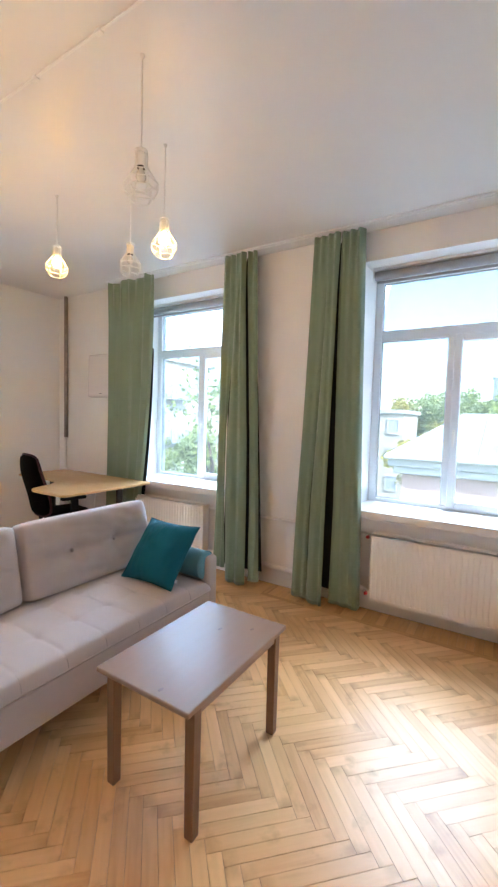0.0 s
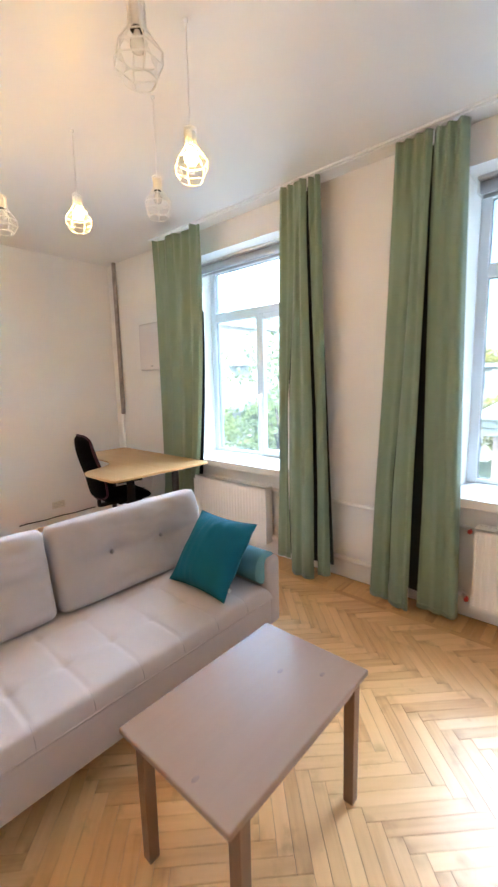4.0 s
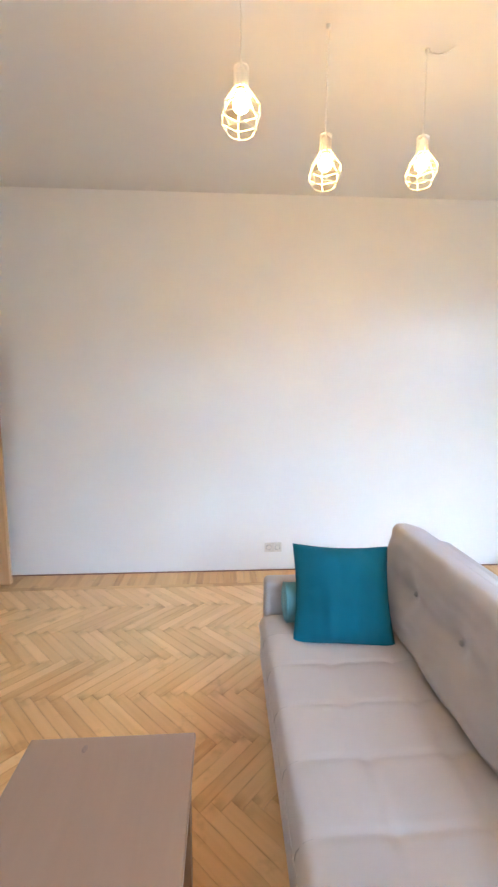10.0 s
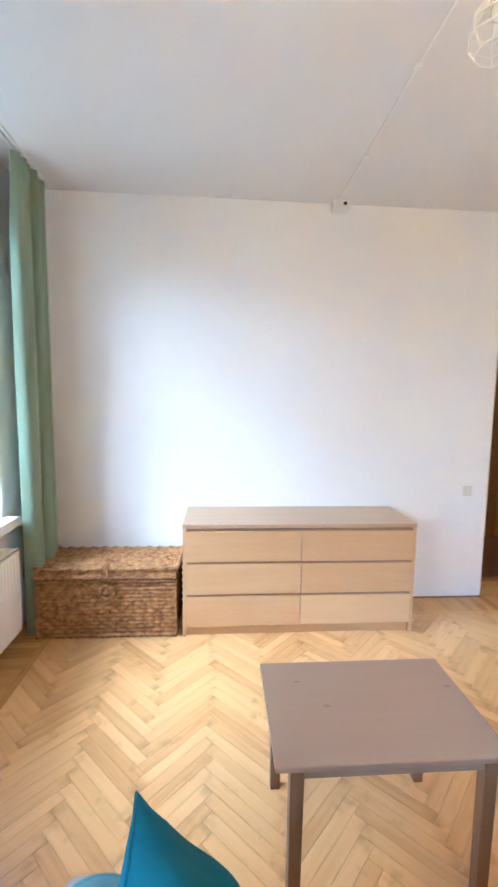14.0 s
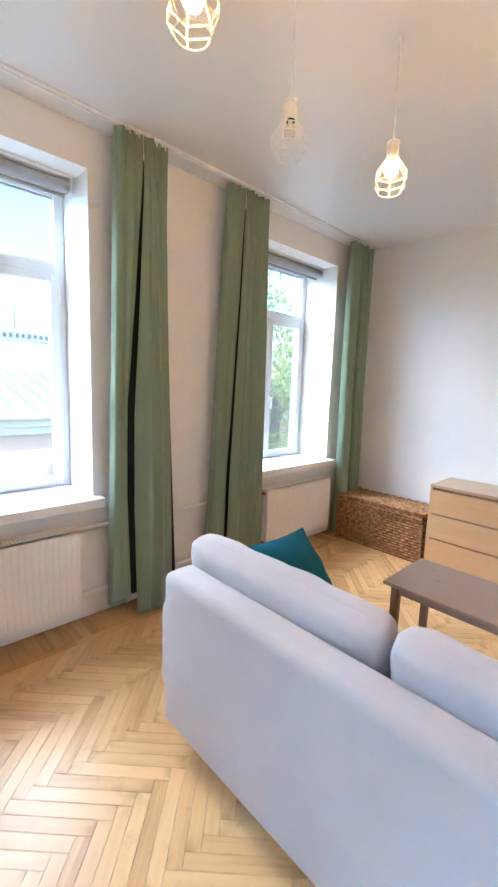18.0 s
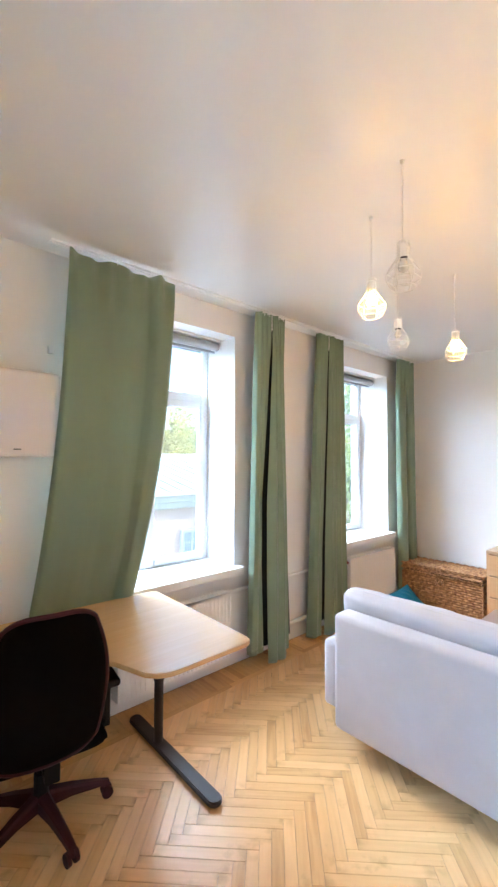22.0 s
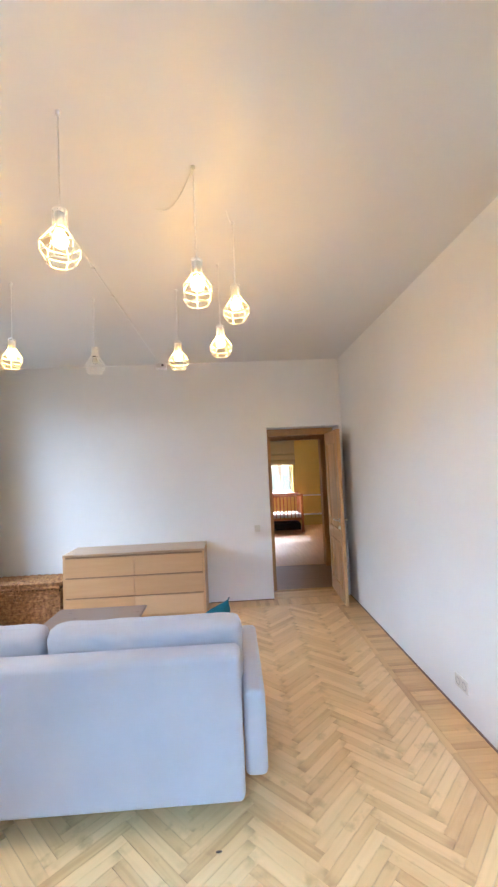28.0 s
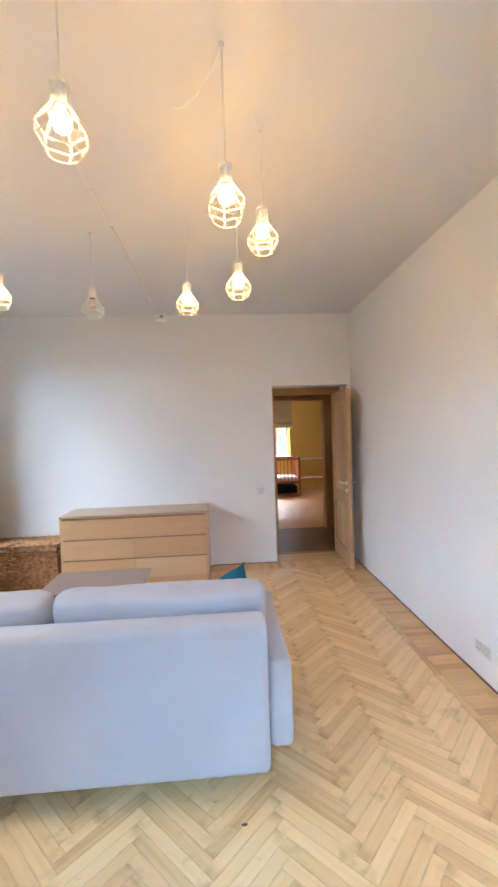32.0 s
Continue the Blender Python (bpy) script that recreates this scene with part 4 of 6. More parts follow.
radiator(-3.00, -2.04)
radiator(-0.37, 0.58)


def pipe(label, pts, r, material=None, name="heating_pipe", group="heating pipes"):
    o = part(name, sweep(bmesh.new(), pts, r, 12), material or M_PIPEW, smooth=True)
    return tagged(o, label, "pipe", group)


PY = N - 0.04
pipe("white enamelled heating pipe on the wall", [(-2.04, PY, 0.635), (-0.44, PY, 0.635), (-0.42, PY - 0.03, 0.635), (-0.37, PY - 0.06, 0.635)], 0.014)
pipe("white enamelled heating pipe above the floor", [(-2.04, PY, 0.18), (-0.44, PY, 0.18), (-0.42, PY - 0.03, 0.18), (-0.37, PY - 0.06, 0.18)], 0.021)
pipe("white enamelled heating pipe above the floor", [(-4.2, PY, 0.155), (-3.0, PY, 0.165)], 0.024)
pipe("grey bent conduit at the foot of the wall", [(-4.42, PY - 0.03, 0.012), (-4.41, PY - 0.03, 0.10), (-4.37, PY - 0.02, 0.145), (-4.2, PY, 0.155)], 0.026, mat("grey_conduit", (0.33, 0.31, 0.30), 0.5, var=0.1))
pipe("bare steel riser in the corner", [(-4.43, N - 0.035, 1.243), (-4.43, N - 0.035, C)], 0.025, M_STEEL, "steel_riser", "risers")
pipe("thin white riser under the steel one", [(-4.44, N - 0.04, 0.0), (-4.44, N - 0.04, 1.243)], 0.018, M_PIPEW, "white_riser", "risers")
for xx, zz in ((-0.42, 0.635), (-0.42, 0.18)):
    v = thing("radiator_valve", pose(xx, PY - 0.04, zz), "red-capped metal radiator valve", "valve", "radiator valves")
    part("body", rod(bmesh.new(), (-0.01, 0, 0), (0.05, -0.02, 0), 0.017, seg=12), M_CHROME, v)
    part("cap", rod(bmesh.new(), (0.02, -0.01, 0.0), (0.02, -0.05, 0.0), 0.014, seg=12), mat("red_plastic_cap", (0.35, 0.02, 0.02), 0.4), v)

# ---- wall unit ----
ru = thing("ventilation_unit", pose(-3.622, N - 0.008, 2.012, -0.8, 0, 1.3), "white glossy wall-mounted air unit with rounded corners", "air unit")
bm = bmesh.new()
box(bm, -0.235, 0.235, -0.125, -0.02, -0.255, 0.255, 0.028, 4)
part("cover", bm, mat("white_gloss_cover", (0.80, 0.75, 0.74), 0.06, spec=0.6), ru)
part("back_box", boxes((-0.215, 0.215, -0.025, 0.0, -0.235, 0.235)), M_WHITEP, ru)
part("badge", boxes((-0.02, 0.02, -0.1275, -0.125, -0.215, -0.207)), mat("grey_print", (0.2, 0.2, 0.2), 0.5), ru)


# ---- sockets, switch, detector ----
def plate(name, m, n, label, category, mt=None, socket=True):
    root = thing(name, m, label, category, name + "s")
    for k in range(n):
        x = (k - (n - 1) / 2) * 0.074
        f_ = part("plate", boxes((x - 0.037, x + 0.037, -0.010, 0, -0.041, 0.041), bevel=0.004), mt or M_WHITEP, root)
        b2 = bmesh.new()
        if socket:
            lathe(b2, [(0.024, -0.0), (0.024, 0.011), (0.021, 0.011), (0.020, 0.003), (0.0, 0.003)], 20, Matrix.Translation((x, 0, 0)) @ pose(0, 0, 0, 90))
            part("insert", b2, M_SOCK, root)
        else:
            box(b2, x - 0.026, x + 0.026, -0.015, -0.008, -0.03, 0.03, 0.003)
            part("rocker", b2, mt or M_WHITEP, root)
    return root


plate("wall_socket", pose(-1.385, S, 0.21, 0, 0, 180), 2, "off-white double wall socket above the floor", "socket", M_SOCKP)
plate("wall_socket", pose(-4.25, S, 0.18, 0, 0, 180), 1, "off-white single wall socket with a lamp lead", "socket", M_SOCKP)
plate("wall_socket", pose(W, 2.95, 0.22, 0, 0, 90), 2, "cream double wall socket behind the sofa", "socket", M_CREAM)
plate("light_switch", pose(E, 0.42, 0.90, 0, 0, -90), 1, "cream rocker light switch beside the door", "switch", M_CREAM, False)
de = thing("motion_detector", pose(E, 1.56, C), "small white detector under the ceiling", "detector")
part("body", boxes((-0.085, 0, -0.065, 0.065, -0.075, 0), bevel=0.014), M_WHITEP, de)
part("lens", lathe(bmesh.new(), [(0.0, 0.012), (0.010, 0.009), (0.014, 0.0)], 14, pose(-0.083, -0.02, -0.032, 0, -90)), M_BLACK, de)


# ---- pendant lamps ----
def lamp_mesh():
    """A caged pendant's socket, dark skirt, cage wires and rings, and bulb; the cage's widest ring at z = 0."""
    sock = bmesh.new()
    lathe(sock, [(0.0, 0.128), (0.010, 0.128), (0.019, 0.123), (0.0215, 0.114), (0.0215, 0.070), (0.019, 0.065), (0.0, 0.065)], 18)
    skirt = lathe(bmesh.new(), [(0.0, 0.065), (0.019, 0.065), (0.0195, 0.0635), (0.018, 0.062), (0.0, 0.062)], 18)
    prof = [(0.025, 0.131), (0.025, 0.068), (0.040, 0.046), (0.071, 0.002), (0.071, -0.031), (0.050, -0.068)]
    wire = bmesh.new()
    for (r0, z0), (r1, z1) in zip(prof, prof[1:]):
        rod(wire, (r0, 0, z0), (r1, 0, z1), 0.0024, seg=6)
    rings = []
    for r, z, n in ((0.025, 0.131, 18), (0.040, 0.046, 6), (0.071, 0.002, 6), (0.071, -0.031, 6), (0.050, -0.068, 18)):
        ring = bmesh.new()
        pts = [(r * math.cos(2 * math.pi * k / n), r * math.sin(2 * math.pi * k / n), z) for k in range(n)]
        sweep(ring, pts, 0.0024, 6, True)
        rings.append(ring)
    bulb = bmesh.new()
    lathe(bulb, [(0.012, 0.060), (0.014, 0.052), (0.027, 0.030), (0.029, 0.016), (0.024, 0.002), (0.012, -0.006), (0.0, -0.008)], 16)
    return sock, skirt, wire, rings, bulb


def pendant(lit, label, group):
    root = thing("pendant_lamp", pose(0, 0, 0), label, "lamp", group)
    s_, skirt, wire, rings, b_ = lamp_mesh()
    part("socket", s_, M_WHITEP, root, smooth=True)
    part("skirt", skirt, M_BLACK, root, "dark ring under the socket")
    first = part("cage_wire", wire, M_CAGE, root)
    for k in range(1, 6):
        o = new("cage_wire", first.data)
        o.parent = root
        o.rotation_euler = (0, 0, k * math.pi / 3)
    for ring in rings:
        part("cage_ring", ring, M_CAGE, root)
    if not lit:
        bmesh.ops.transform(b_, matrix=Matrix.Translation((0, 0, 0.009)) @ Matrix.Diagonal((0.76, 0.76, 0.86, 1)), verts=b_.verts)
    part("bulb", b_, M_BULB if lit else M_CLEAR, root, "glowing warm bulb" if lit else "pearl unlit bulb", smooth=True)
    part("cord", rod(bmesh.new(), (0, 0, 0.127), (0, 0, 0.62), 0.0028, seg=6), M_WHITEP, root)
    part("ceiling_hook", lathe(bmesh.new(), [(0.0, -0.018), (0.007, -0.018), (0.011, 0.0), (0.0, 0.0)], 10, Matrix.Translation((0, 0, 0.62))), M_WHITEP, root)
    return root


LIT = ((-2.258, 2.236, 2.582), (-1.218, 2.214, 2.522), (-2.608, 1.313, 2.542), (-2.319, 0.835, 2.493), (-1.888, 0.655, 2.568), (-1.417, 0.753, 2.505), (-1.041, 1.081, 2.522))
DARK = ((-2.53, 1.915, 2.560), (-1.69, 2.39, 2.545), (-0.905, 1.745, 2.540))
for lit, spots in ((True, LIT), (False, DARK)):
    for x, y, z in spots:
        o = pendant(lit, "white wire cage pendant with a lit warm bulb" if lit else "white wire cage pendant with an unlit pearl bulb", "pendant lamps")
        o.matrix_world = pose(x, y, z, 0, 0, 23 * x)
        for c in o.children:
            if c.name.startswith("cord") or c.name.startswith("ceiling_hook"):
                if c.name.startswith("cord"):
                    c.scale = (1, 1, (C - z - 0.127) / 0.493)
                    c.location = (0, 0, 0.127 - 0.127 * (C - z - 0.127) / 0.493)
                else:
                    c.location = (0, 0, C - z - 0.62)
race = thing("cable_duct", pose(0, 1.58, C), "thin white cable duct along the ceiling", "cable duct")
part("duct", boxes((-1.85, 1.168, -0.006, 0.006, -0.007, 0), bevel=0.002), M_WHITEP, race)
for xx in (-1.41, -0.97, -0.49, -0.09, 0.55):
    part("joint", boxes((xx - 0.016, xx + 0.016, -0.012, 0.012, -0.015, 0), bevel=0.003), M_WHITEP, race)
for a, b_, dip in (((-2.319, 0.835), (-2.02, 1.05), 0.07), ((-1.888, 0.655), (-2.0, 0.69), 0.02)):
    pts = [(a[0] + (b_[0] - a[0]) * t, a[1] + (b_[1] - a[1]) * t, C - 0.006 - dip * math.sin(math.pi * t)) for t in (k / 12 for k in range(13))]
    o = part("ceiling_lead", sweep(bmesh.new(), pts, 0.0028, 5), M_WHITEP)
    tagged(o, "thin white lamp lead under the ceiling", "cable", "ceiling leads")

# ---- sofa ----
SX0, SX1, SY0, SY1 = -2.105, -1.15, 0.598, 2.745
sofa = thing("sofa", pose(0, 0, 0), "pale grey upholstered sofa with tufted seat and wooden legs", "sofa")
part("back_frame", box(bmesh.new(), SX0, SX0 + 0.155, SY0 + 0.115, 2.615, 0.125, 0.812, 0.035, 4), M_SOFA, sofa, smooth=True)
part("base", box(bmesh.new(), SX0 + 0.12, SX1, SY0 + 0.115, SY1 - 0.115, 0.195, 0.386, 0.02, 3), M_SOFA, sofa, smooth=True)
for y0 in (SY0, SY1 - 0.11):
    part("armrest", box(bmesh.new(), SX0 + 0.07, SX1 - 0.025, y0, y0 + 0.11, 0.19, 0.60, 0.03, 4), M_SOFA, sofa, smooth=True)
bm = bmesh.new()
ax0, ax1, ay0, ay1 = SX0 + 0.16, SX1 + 0.005, SY0 + 0.115, SY1 - 0.115
nseam = 9


def seat(u, v, s_):
    a, b_ = 2 * u - 1, 2 * v - 1
    t = max(0.0, (1 - abs(a) ** 14) * (1 - abs(b_) ** 18)) ** 0.35
    z = 0.392 + s_ * 0.076 * t
    if s_ > 0:
        k = v * nseam
        groove = math.exp(-((k - round(k)) / 0.035) ** 2) if 0.4 < k < nseam - 0.4 else 0
        r = 0.0055 * groove * (1 if u < 0.93 else 0.5)
        for uu in (0.36, 0.68):
            r += 0.010 * math.exp(-((k - round(k)) / 0.15) ** 2 - ((u - uu) / 0.035) ** 2) if 0.4 < k < nseam - 0.4 else 0
            r += 0.002 * math.exp(-((u - uu) / 0.012) ** 2)
        z += -r + 0.0015 * math.sin(math.pi * (k % 1)) * t + 0.004 * noise.noise((u * 4, v * 9, 1))
    return Vector((ax0 + (ax1 - ax0) * u, ay0 + (ay1 - ay0) * v, z))


for s_ in (1, -1):
    sheet(bm, lambda u, v: seat(u, v, s_), 60 if s_ > 0 else 30, 190 if s_ > 0 else 60)
bmesh.ops.recalc_face_normals(bm, faces=bm.faces)
part("seat_mattress", bm, M_SOFA, sofa, smooth=True)
for k in range(1, nseam):
    line = [seat(0.03 + 0.965 * j / 40, k / nseam, 1) + Vector((0, 0, 0.0004)) for j in range(41)] + [Vector((ax1 + 0.001, ay0 + (ay1 - ay0) * k / nseam, 0.40))]
    part("seat_seam", sweep(bmesh.new(), line, 0.0014, 5), M_PIPING, sofa)
lp = [(ax0 + 0.01, ay0, 0.390), (ax1, ay0, 0.390), (ax1 + 0.002, ay1, 0.390), (ax0 + 0.01, ay1, 0.390)]
part("seat_piping", sweep(bmesh.new(), [Vector(lp[0]), Vector(lp[1]) - Vector((0.02, 0, 0)), Vector(lp[1]) + Vector((0, 0.02, 0)), Vector(lp[2]) - Vector((0, 0.02, 0)), Vector(lp[2]) - Vector((0.02, 0, 0)), Vector(lp[3])], 0.003, 6), M_SOFA, sofa)
cy = ((SY0 + 0.10, 1.705), (1.717, 2.675))
for k, (y0, y1) in enumerate(cy):
    wd = y1 - y0
    dents = [(xx, yy, 0.06, 0.042) for xx in (0.0,) for yy in (-wd * 0.17, wd * 0.17)] + [(0.0, yy, 0.03, 0.008) for yy in [-wd * 0.45 + wd * 0.9 * j / 24 for j in range(25)]]
    cu = part("back_cushion", pad(0.455, wd, 0.175, 11, 0.27, 72, 0.011, 3 + 5 * k, 0.0, dents), M_SOFA, sofa, smooth=True)
    cu.matrix_world = pose(-1.838, (y0 + y1) / 2, 0.684, 0, 79, 0)
    per = []
    for q in range(120):
        a = 2 * math.pi * q / 120
        c_, s2 = math.cos(a), math.sin(a)
        per.append((math.copysign(abs(c_) ** 0.16, c_) * 0.224, math.copysign(abs(s2) ** 0.16, s2) * (wd / 2 - 0.003), 0))
    part("piping", sweep(bmesh.new(), per, 0.0045, 6, True), M_SOFA, cu)
    for yy in (-wd * 0.17, wd * 0.17):
        part("button", lathe(bmesh.new(), [(0.0, 0.010), (0.009, 0.007), (0.013, 0.0)], 14, Matrix.Translation((0.0, yy, 0.046))), M_PIPING, cu)
for xx in (SX0 + 0.32, SX1 - 0.10):
    for yy in (SY0 + 0.17, SY1 - 0.17):
        part("leg", rod(bmesh.new(), (xx, yy, 0.20), (xx + (0.012 if xx > -1.6 else -0.012), yy, 0.0), 0.026, 0.017, 14), M_LEGW, sofa, "light wooden tapered leg")


def pillow(m, label, tag):
    root = thing("throw_pillow", m, label, "pillow", "throw pillows")
    part("cover", pad(0.44, 0.44, 0.20, 2.2, 0.62, 60, 0.022, m.translation.y, 0.075), M_TEAL, root, smooth=True)
    e = []
    for i in range(4):
        for j in range(12):
            a, t = i, j / 12 * 2 - 1
            k = 0.22 * (1 - 0.075 * (1 - t * t))
            e.append([(k, t * 0.22), (-t * 0.22, k), (-k, -t * 0.22), (t * 0.22, -k)][i])
    part("seam", sweep(bmesh.new(), [(x, y, 0) for x, y in e], 0.0035, 5, True), M_TEAL, root)
    if tag:
        part("tag", boxes((0.200, 0.232, -0.165, -0.145, -0.001, 0.001)), M_WHITEP, root)


def facing(place, normal, spin):
    return Matrix.Translation(place) @ Vector(normal).to_track_quat("Z", "Y").to_matrix().to_4x4() @ pose(0, 0, 0, 0, 0, spin)


pillow(facing((-1.437, 2.447, 0.643), (0.01, -0.78, 0.63), 0), "teal square throw pillow leaning in the sofa corner", True)
pillow(facing((-1.504, 0.912, 0.637), (0.12, 0.85, 0.51), 0), "teal square throw pillow leaning on a bolster", False)
for xx, yy in ((-1.545, 0.79), (-1.50, 2.655)):
    root = thing("bolster", pose(xx, yy, 0.54), "pale teal cylindrical bolster beside the armrest", "bolster", "bolsters")
    bm = bmesh.new()
    R_, h_ = 0.092, 0.29
    lathe(bm, [(0.0, -h_), (0.05, -h_ - 0.004), (R_ - 0.01, -h_ + 0.002), (R_, -h_ + 0.012), (R_ + 0.002, 0.0), (R_, h_ - 0.012), (R_ - 0.01, h_ - 0.002), (0.05, h_ + 0.004), (0.0, h_)], 28, pose(0, 0, 0, 0, 90))
    part("cover", bm, M_TEAL2, root, smooth=True)
    for zz in (-h_ + 0.008, h_ - 0.008):
        part("piping", sweep(bmesh.new(), [(zz, R_ * math.cos(2 * math.pi * k / 28), R_ * math.sin(2 * math.pi * k / 28)) for k in range(28)], 0.0035, 5, True), M_TEAL2, root)

# ---- coffee table ----
tb = thing("coffee_table", pose(-0.641, 1.883, 0), "taupe-stained wooden coffee table with square legs", "table")
bm = box(bmesh.new(), -0.244, 0.244, -0.373, 0.373, 0.503, 0.525, 0.006, 3)
part("tabletop", bm, M_TABLE, tb)
ap = boxes((-0.226, -0.208, -0.285, 0.285, 0.468, 0.503), (0.208, 0.226, -0.285, 0.285, 0.468, 0.503), (-0.19, 0.19, -0.318, -0.300, 0.468, 0.503), (-0.19, 0.19, 0.300, 0.318, 0.468, 0.503))
part("apron", ap, M_TABLE, tb)
for sx in (-1, 1):
    for sy in (-1, 1):
        bm = box(bmesh.new(), -0.022, 0.022, -0.022, 0.022, 0.0, 0.503, 0.004)
        for v in bm.verts:
            if v.co.z < 0.1:
                v.co.x, v.co.y = v.co.x * 0.9 , v.co.y * 0.9
        o = part("leg", bm, M_TLEG, tb)
        o.location = (sx * 0.211, sy * 0.305, 0)

for x, y, r in ((0.124, 0.242, 0.010), (-0.005, 0.157, 0.011), (0.073, -0.329, 0.010)):
    part("knot", lathe(bmesh.new(), [(0.0, 0.0008), (r * 0.6, 0.0008), (r, 0.0002)], 12, pose(x, y, 0.525) @ Matrix.Diagonal((0.8, 1.4, 1, 1))), M_TKNOT, tb)

# ---- dresser ----
DX0, DX1, DY0, DY1, DH = 0.675, 1.150, 1.07, 2.67, 0.78
ds = thing("dresser", pose(0, 0, 0), "oak veneer chest with six drawers", "dresser")
part("top", box(bmesh.new(), DX0, DX1, DY0, DY1, DH - 0.026, DH, 0.002), M_OAKTOP, ds)
part("side_panel", boxes((DX0 + 0.004, DX1, DY0 + 0.002, DY0 + 0.024, 0, DH - 0.026)), M_OAKV, ds)
part("side_panel", boxes((DX0 + 0.004, DX1, DY1 - 0.024, DY1 - 0.002, 0, DH - 0.026)), M_OAKV, ds)
part("plinth", boxes((DX0 + 0.03, DX0 + 0.05, DY0 + 0.024, DY1 - 0.024, 0.0, 0.075)), M_OAKV, ds)
# carcass painted darker than the fronts, for the shade between the drawers
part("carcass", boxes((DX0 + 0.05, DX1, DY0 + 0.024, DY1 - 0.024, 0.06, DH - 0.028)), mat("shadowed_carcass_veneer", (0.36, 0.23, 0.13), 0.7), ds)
ymid = (DY0 + DY1) / 2
for k in range(3):
    z0 = 0.072 + k * 0.226
    for a, b_ in ((DY0 + 0.026, ymid - 0.0015), (ymid + 0.0015, DY1 - 0.026)):
        bm = box(bmesh.new(), DX0, DX0 + 0.019, a, b_, z0, z0 + 0.208, 0.0015)
        part("drawer", bm, M_OAKV2 if k == 0 and a < 1.5 else M_OAKV, ds)
    part("finger_groove", boxes((DX0 + 0.013, DX0 + 0.05, DY0 + 0.026, DY1 - 0.026, z0 + 0.208, z0 + 0.222)), M_GROOVE_SHADE, ds)
part("foot", boxes((DX0 + 0.003, DX0 + 0.05, DY0 + 0.002, DY0 + 0.0255, 0.0, 0.07)), M_OAKV, ds)

# ---- wicker trunk ----
tk = thing("wicker_trunk", pose(0.70, 2.72, 0), "woven brown wicker trunk with a hinged lid and rope loop", "trunk")
KX, KY, KH = 0.42, 0.90, 0.48


def weave(name, o_, du, dv, nrm, lu, lv, label=""):
    """A woven panel: strands over and under, in rows."""
    bm = bmesh.new()
    rows_, cols = max(2, int(lv / 0.025)), max(2, int(lu / 0.040))
    nu, nv = cols * 6, rows_ * 5
    o_, du, dv, nrm = map(Vector, (o_, du, dv, nrm))

    def f(u, v):
        r = v * rows_
        i = int(r)
        over = math.cos(math.pi * (u * cols + i))
        h = abs(math.sin(math.pi * r)) ** 0.6 * (0.008 + 0.0065 * over) + 0.0025 * noise.noise((u * lu * 30, v * lv * 60, i * 3.1))
        wob = 0.003 * noise.noise((u * lu * 9, i * 5.0, 2))
        return o_ + du * (u * lu) + dv * (v * lv + wob * (0.02 < v < 0.98)) + nrm * h
    sheet(bm, f, nu, nv)
    return part(name, bm, M_WICKER, tk, label, smooth=True)


# dark core colour gives the shade under the lid and between strands
part("core", boxes((0.006, KX - 0.006, 0.006, KY - 0.006, 0.0, KH - 0.012)), mat("dark_wicker_shadow", (0.09, 0.05, 0.025), 0.9), tk)
weave("front_panel", (0, KY, 0.004), (0, -1, 0), (0, 0, 1), (-1, 0, 0), KY, KH - 0.082)
weave("side_panel", (0, 0, 0.004), (1, 0, 0), (0, 0, 1), (0, -1, 0), KX, KH - 0.082)
weave("side_panel", (KX, KY, 0.004), (-1, 0, 0), (0, 0, 1), (0, 1, 0), KX, KH - 0.082)
weave("lid_front", (-0.012, KY + 0.008, KH - 0.056), (0, -1, 0), (0, 0, 1), (-1, 0, 0), KY + 0.016, 0.052)
weave("lid_side", (-0.012, -0.008, KH - 0.056), (1, 0, 0), (0, 0, 1), (0, -1, 0), KX + 0.012, 0.052)
weave("lid_side", (KX, KY + 0.008, KH - 0.056), (-1, 0, 0), (0, 0, 1), (0, 1, 0), KX + 0.012, 0.052)
weave("lid_top", (-0.012, KY + 0.008, KH - 0.008), (0, -1, 0), (1, 0, 0), (0, 0, 1), KY + 0.016, KX + 0.012)
bm = bmesh.new()
for p_, q_ in (((-0.018, -0.014, KH), (-0.018, KY + 0.014, KH)), ((-0.018, -0.014, KH), (KX, -0.014, KH)), ((-0.018, KY + 0.014, KH), (KX, KY + 0.014, KH)), ((-0.020, -0.014, KH - 0.056), (-0.020, KY + 0.014, KH - 0.056)), ((-0.018, KY + 0.014, KH - 0.056), (KX, KY + 0.014, KH - 0.056)), ((-0.010, 0, KH - 0.086), (-0.010, KY, KH - 0.086)), ((-0.008, 0, 0.014), (-0.008, KY, 0.014)), ((-0.006, -0.006, 0.0), (-0.006, -0.006, KH - 0.1)), ((-0.006, KY + 0.006, 0.0), (-0.006, KY + 0.006, KH - 0.1))):
    d_ = Vector(q_) - Vector(p_)
    n_ = max(6, int(d_.length / 0.012))
    perp = Vector((0, 0, 1)).cross(d_).normalized() if abs(d_.z) < 0.1 else Vector((1, 0, 0))
    for ph in (0, math.pi):
        sweep(bm, [Vector(p_) + d_ * (k / n_) + (perp * math.cos(k * 0.9 + ph) + perp.cross(d_.normalized()) * math.sin(k * 0.9 + ph)) * 0.006 for k in range(n_ + 1)], 0.0075, 6)
part("braided_edge", bm, M_WICKER, tk, smooth=True)
bm = bmesh.new()
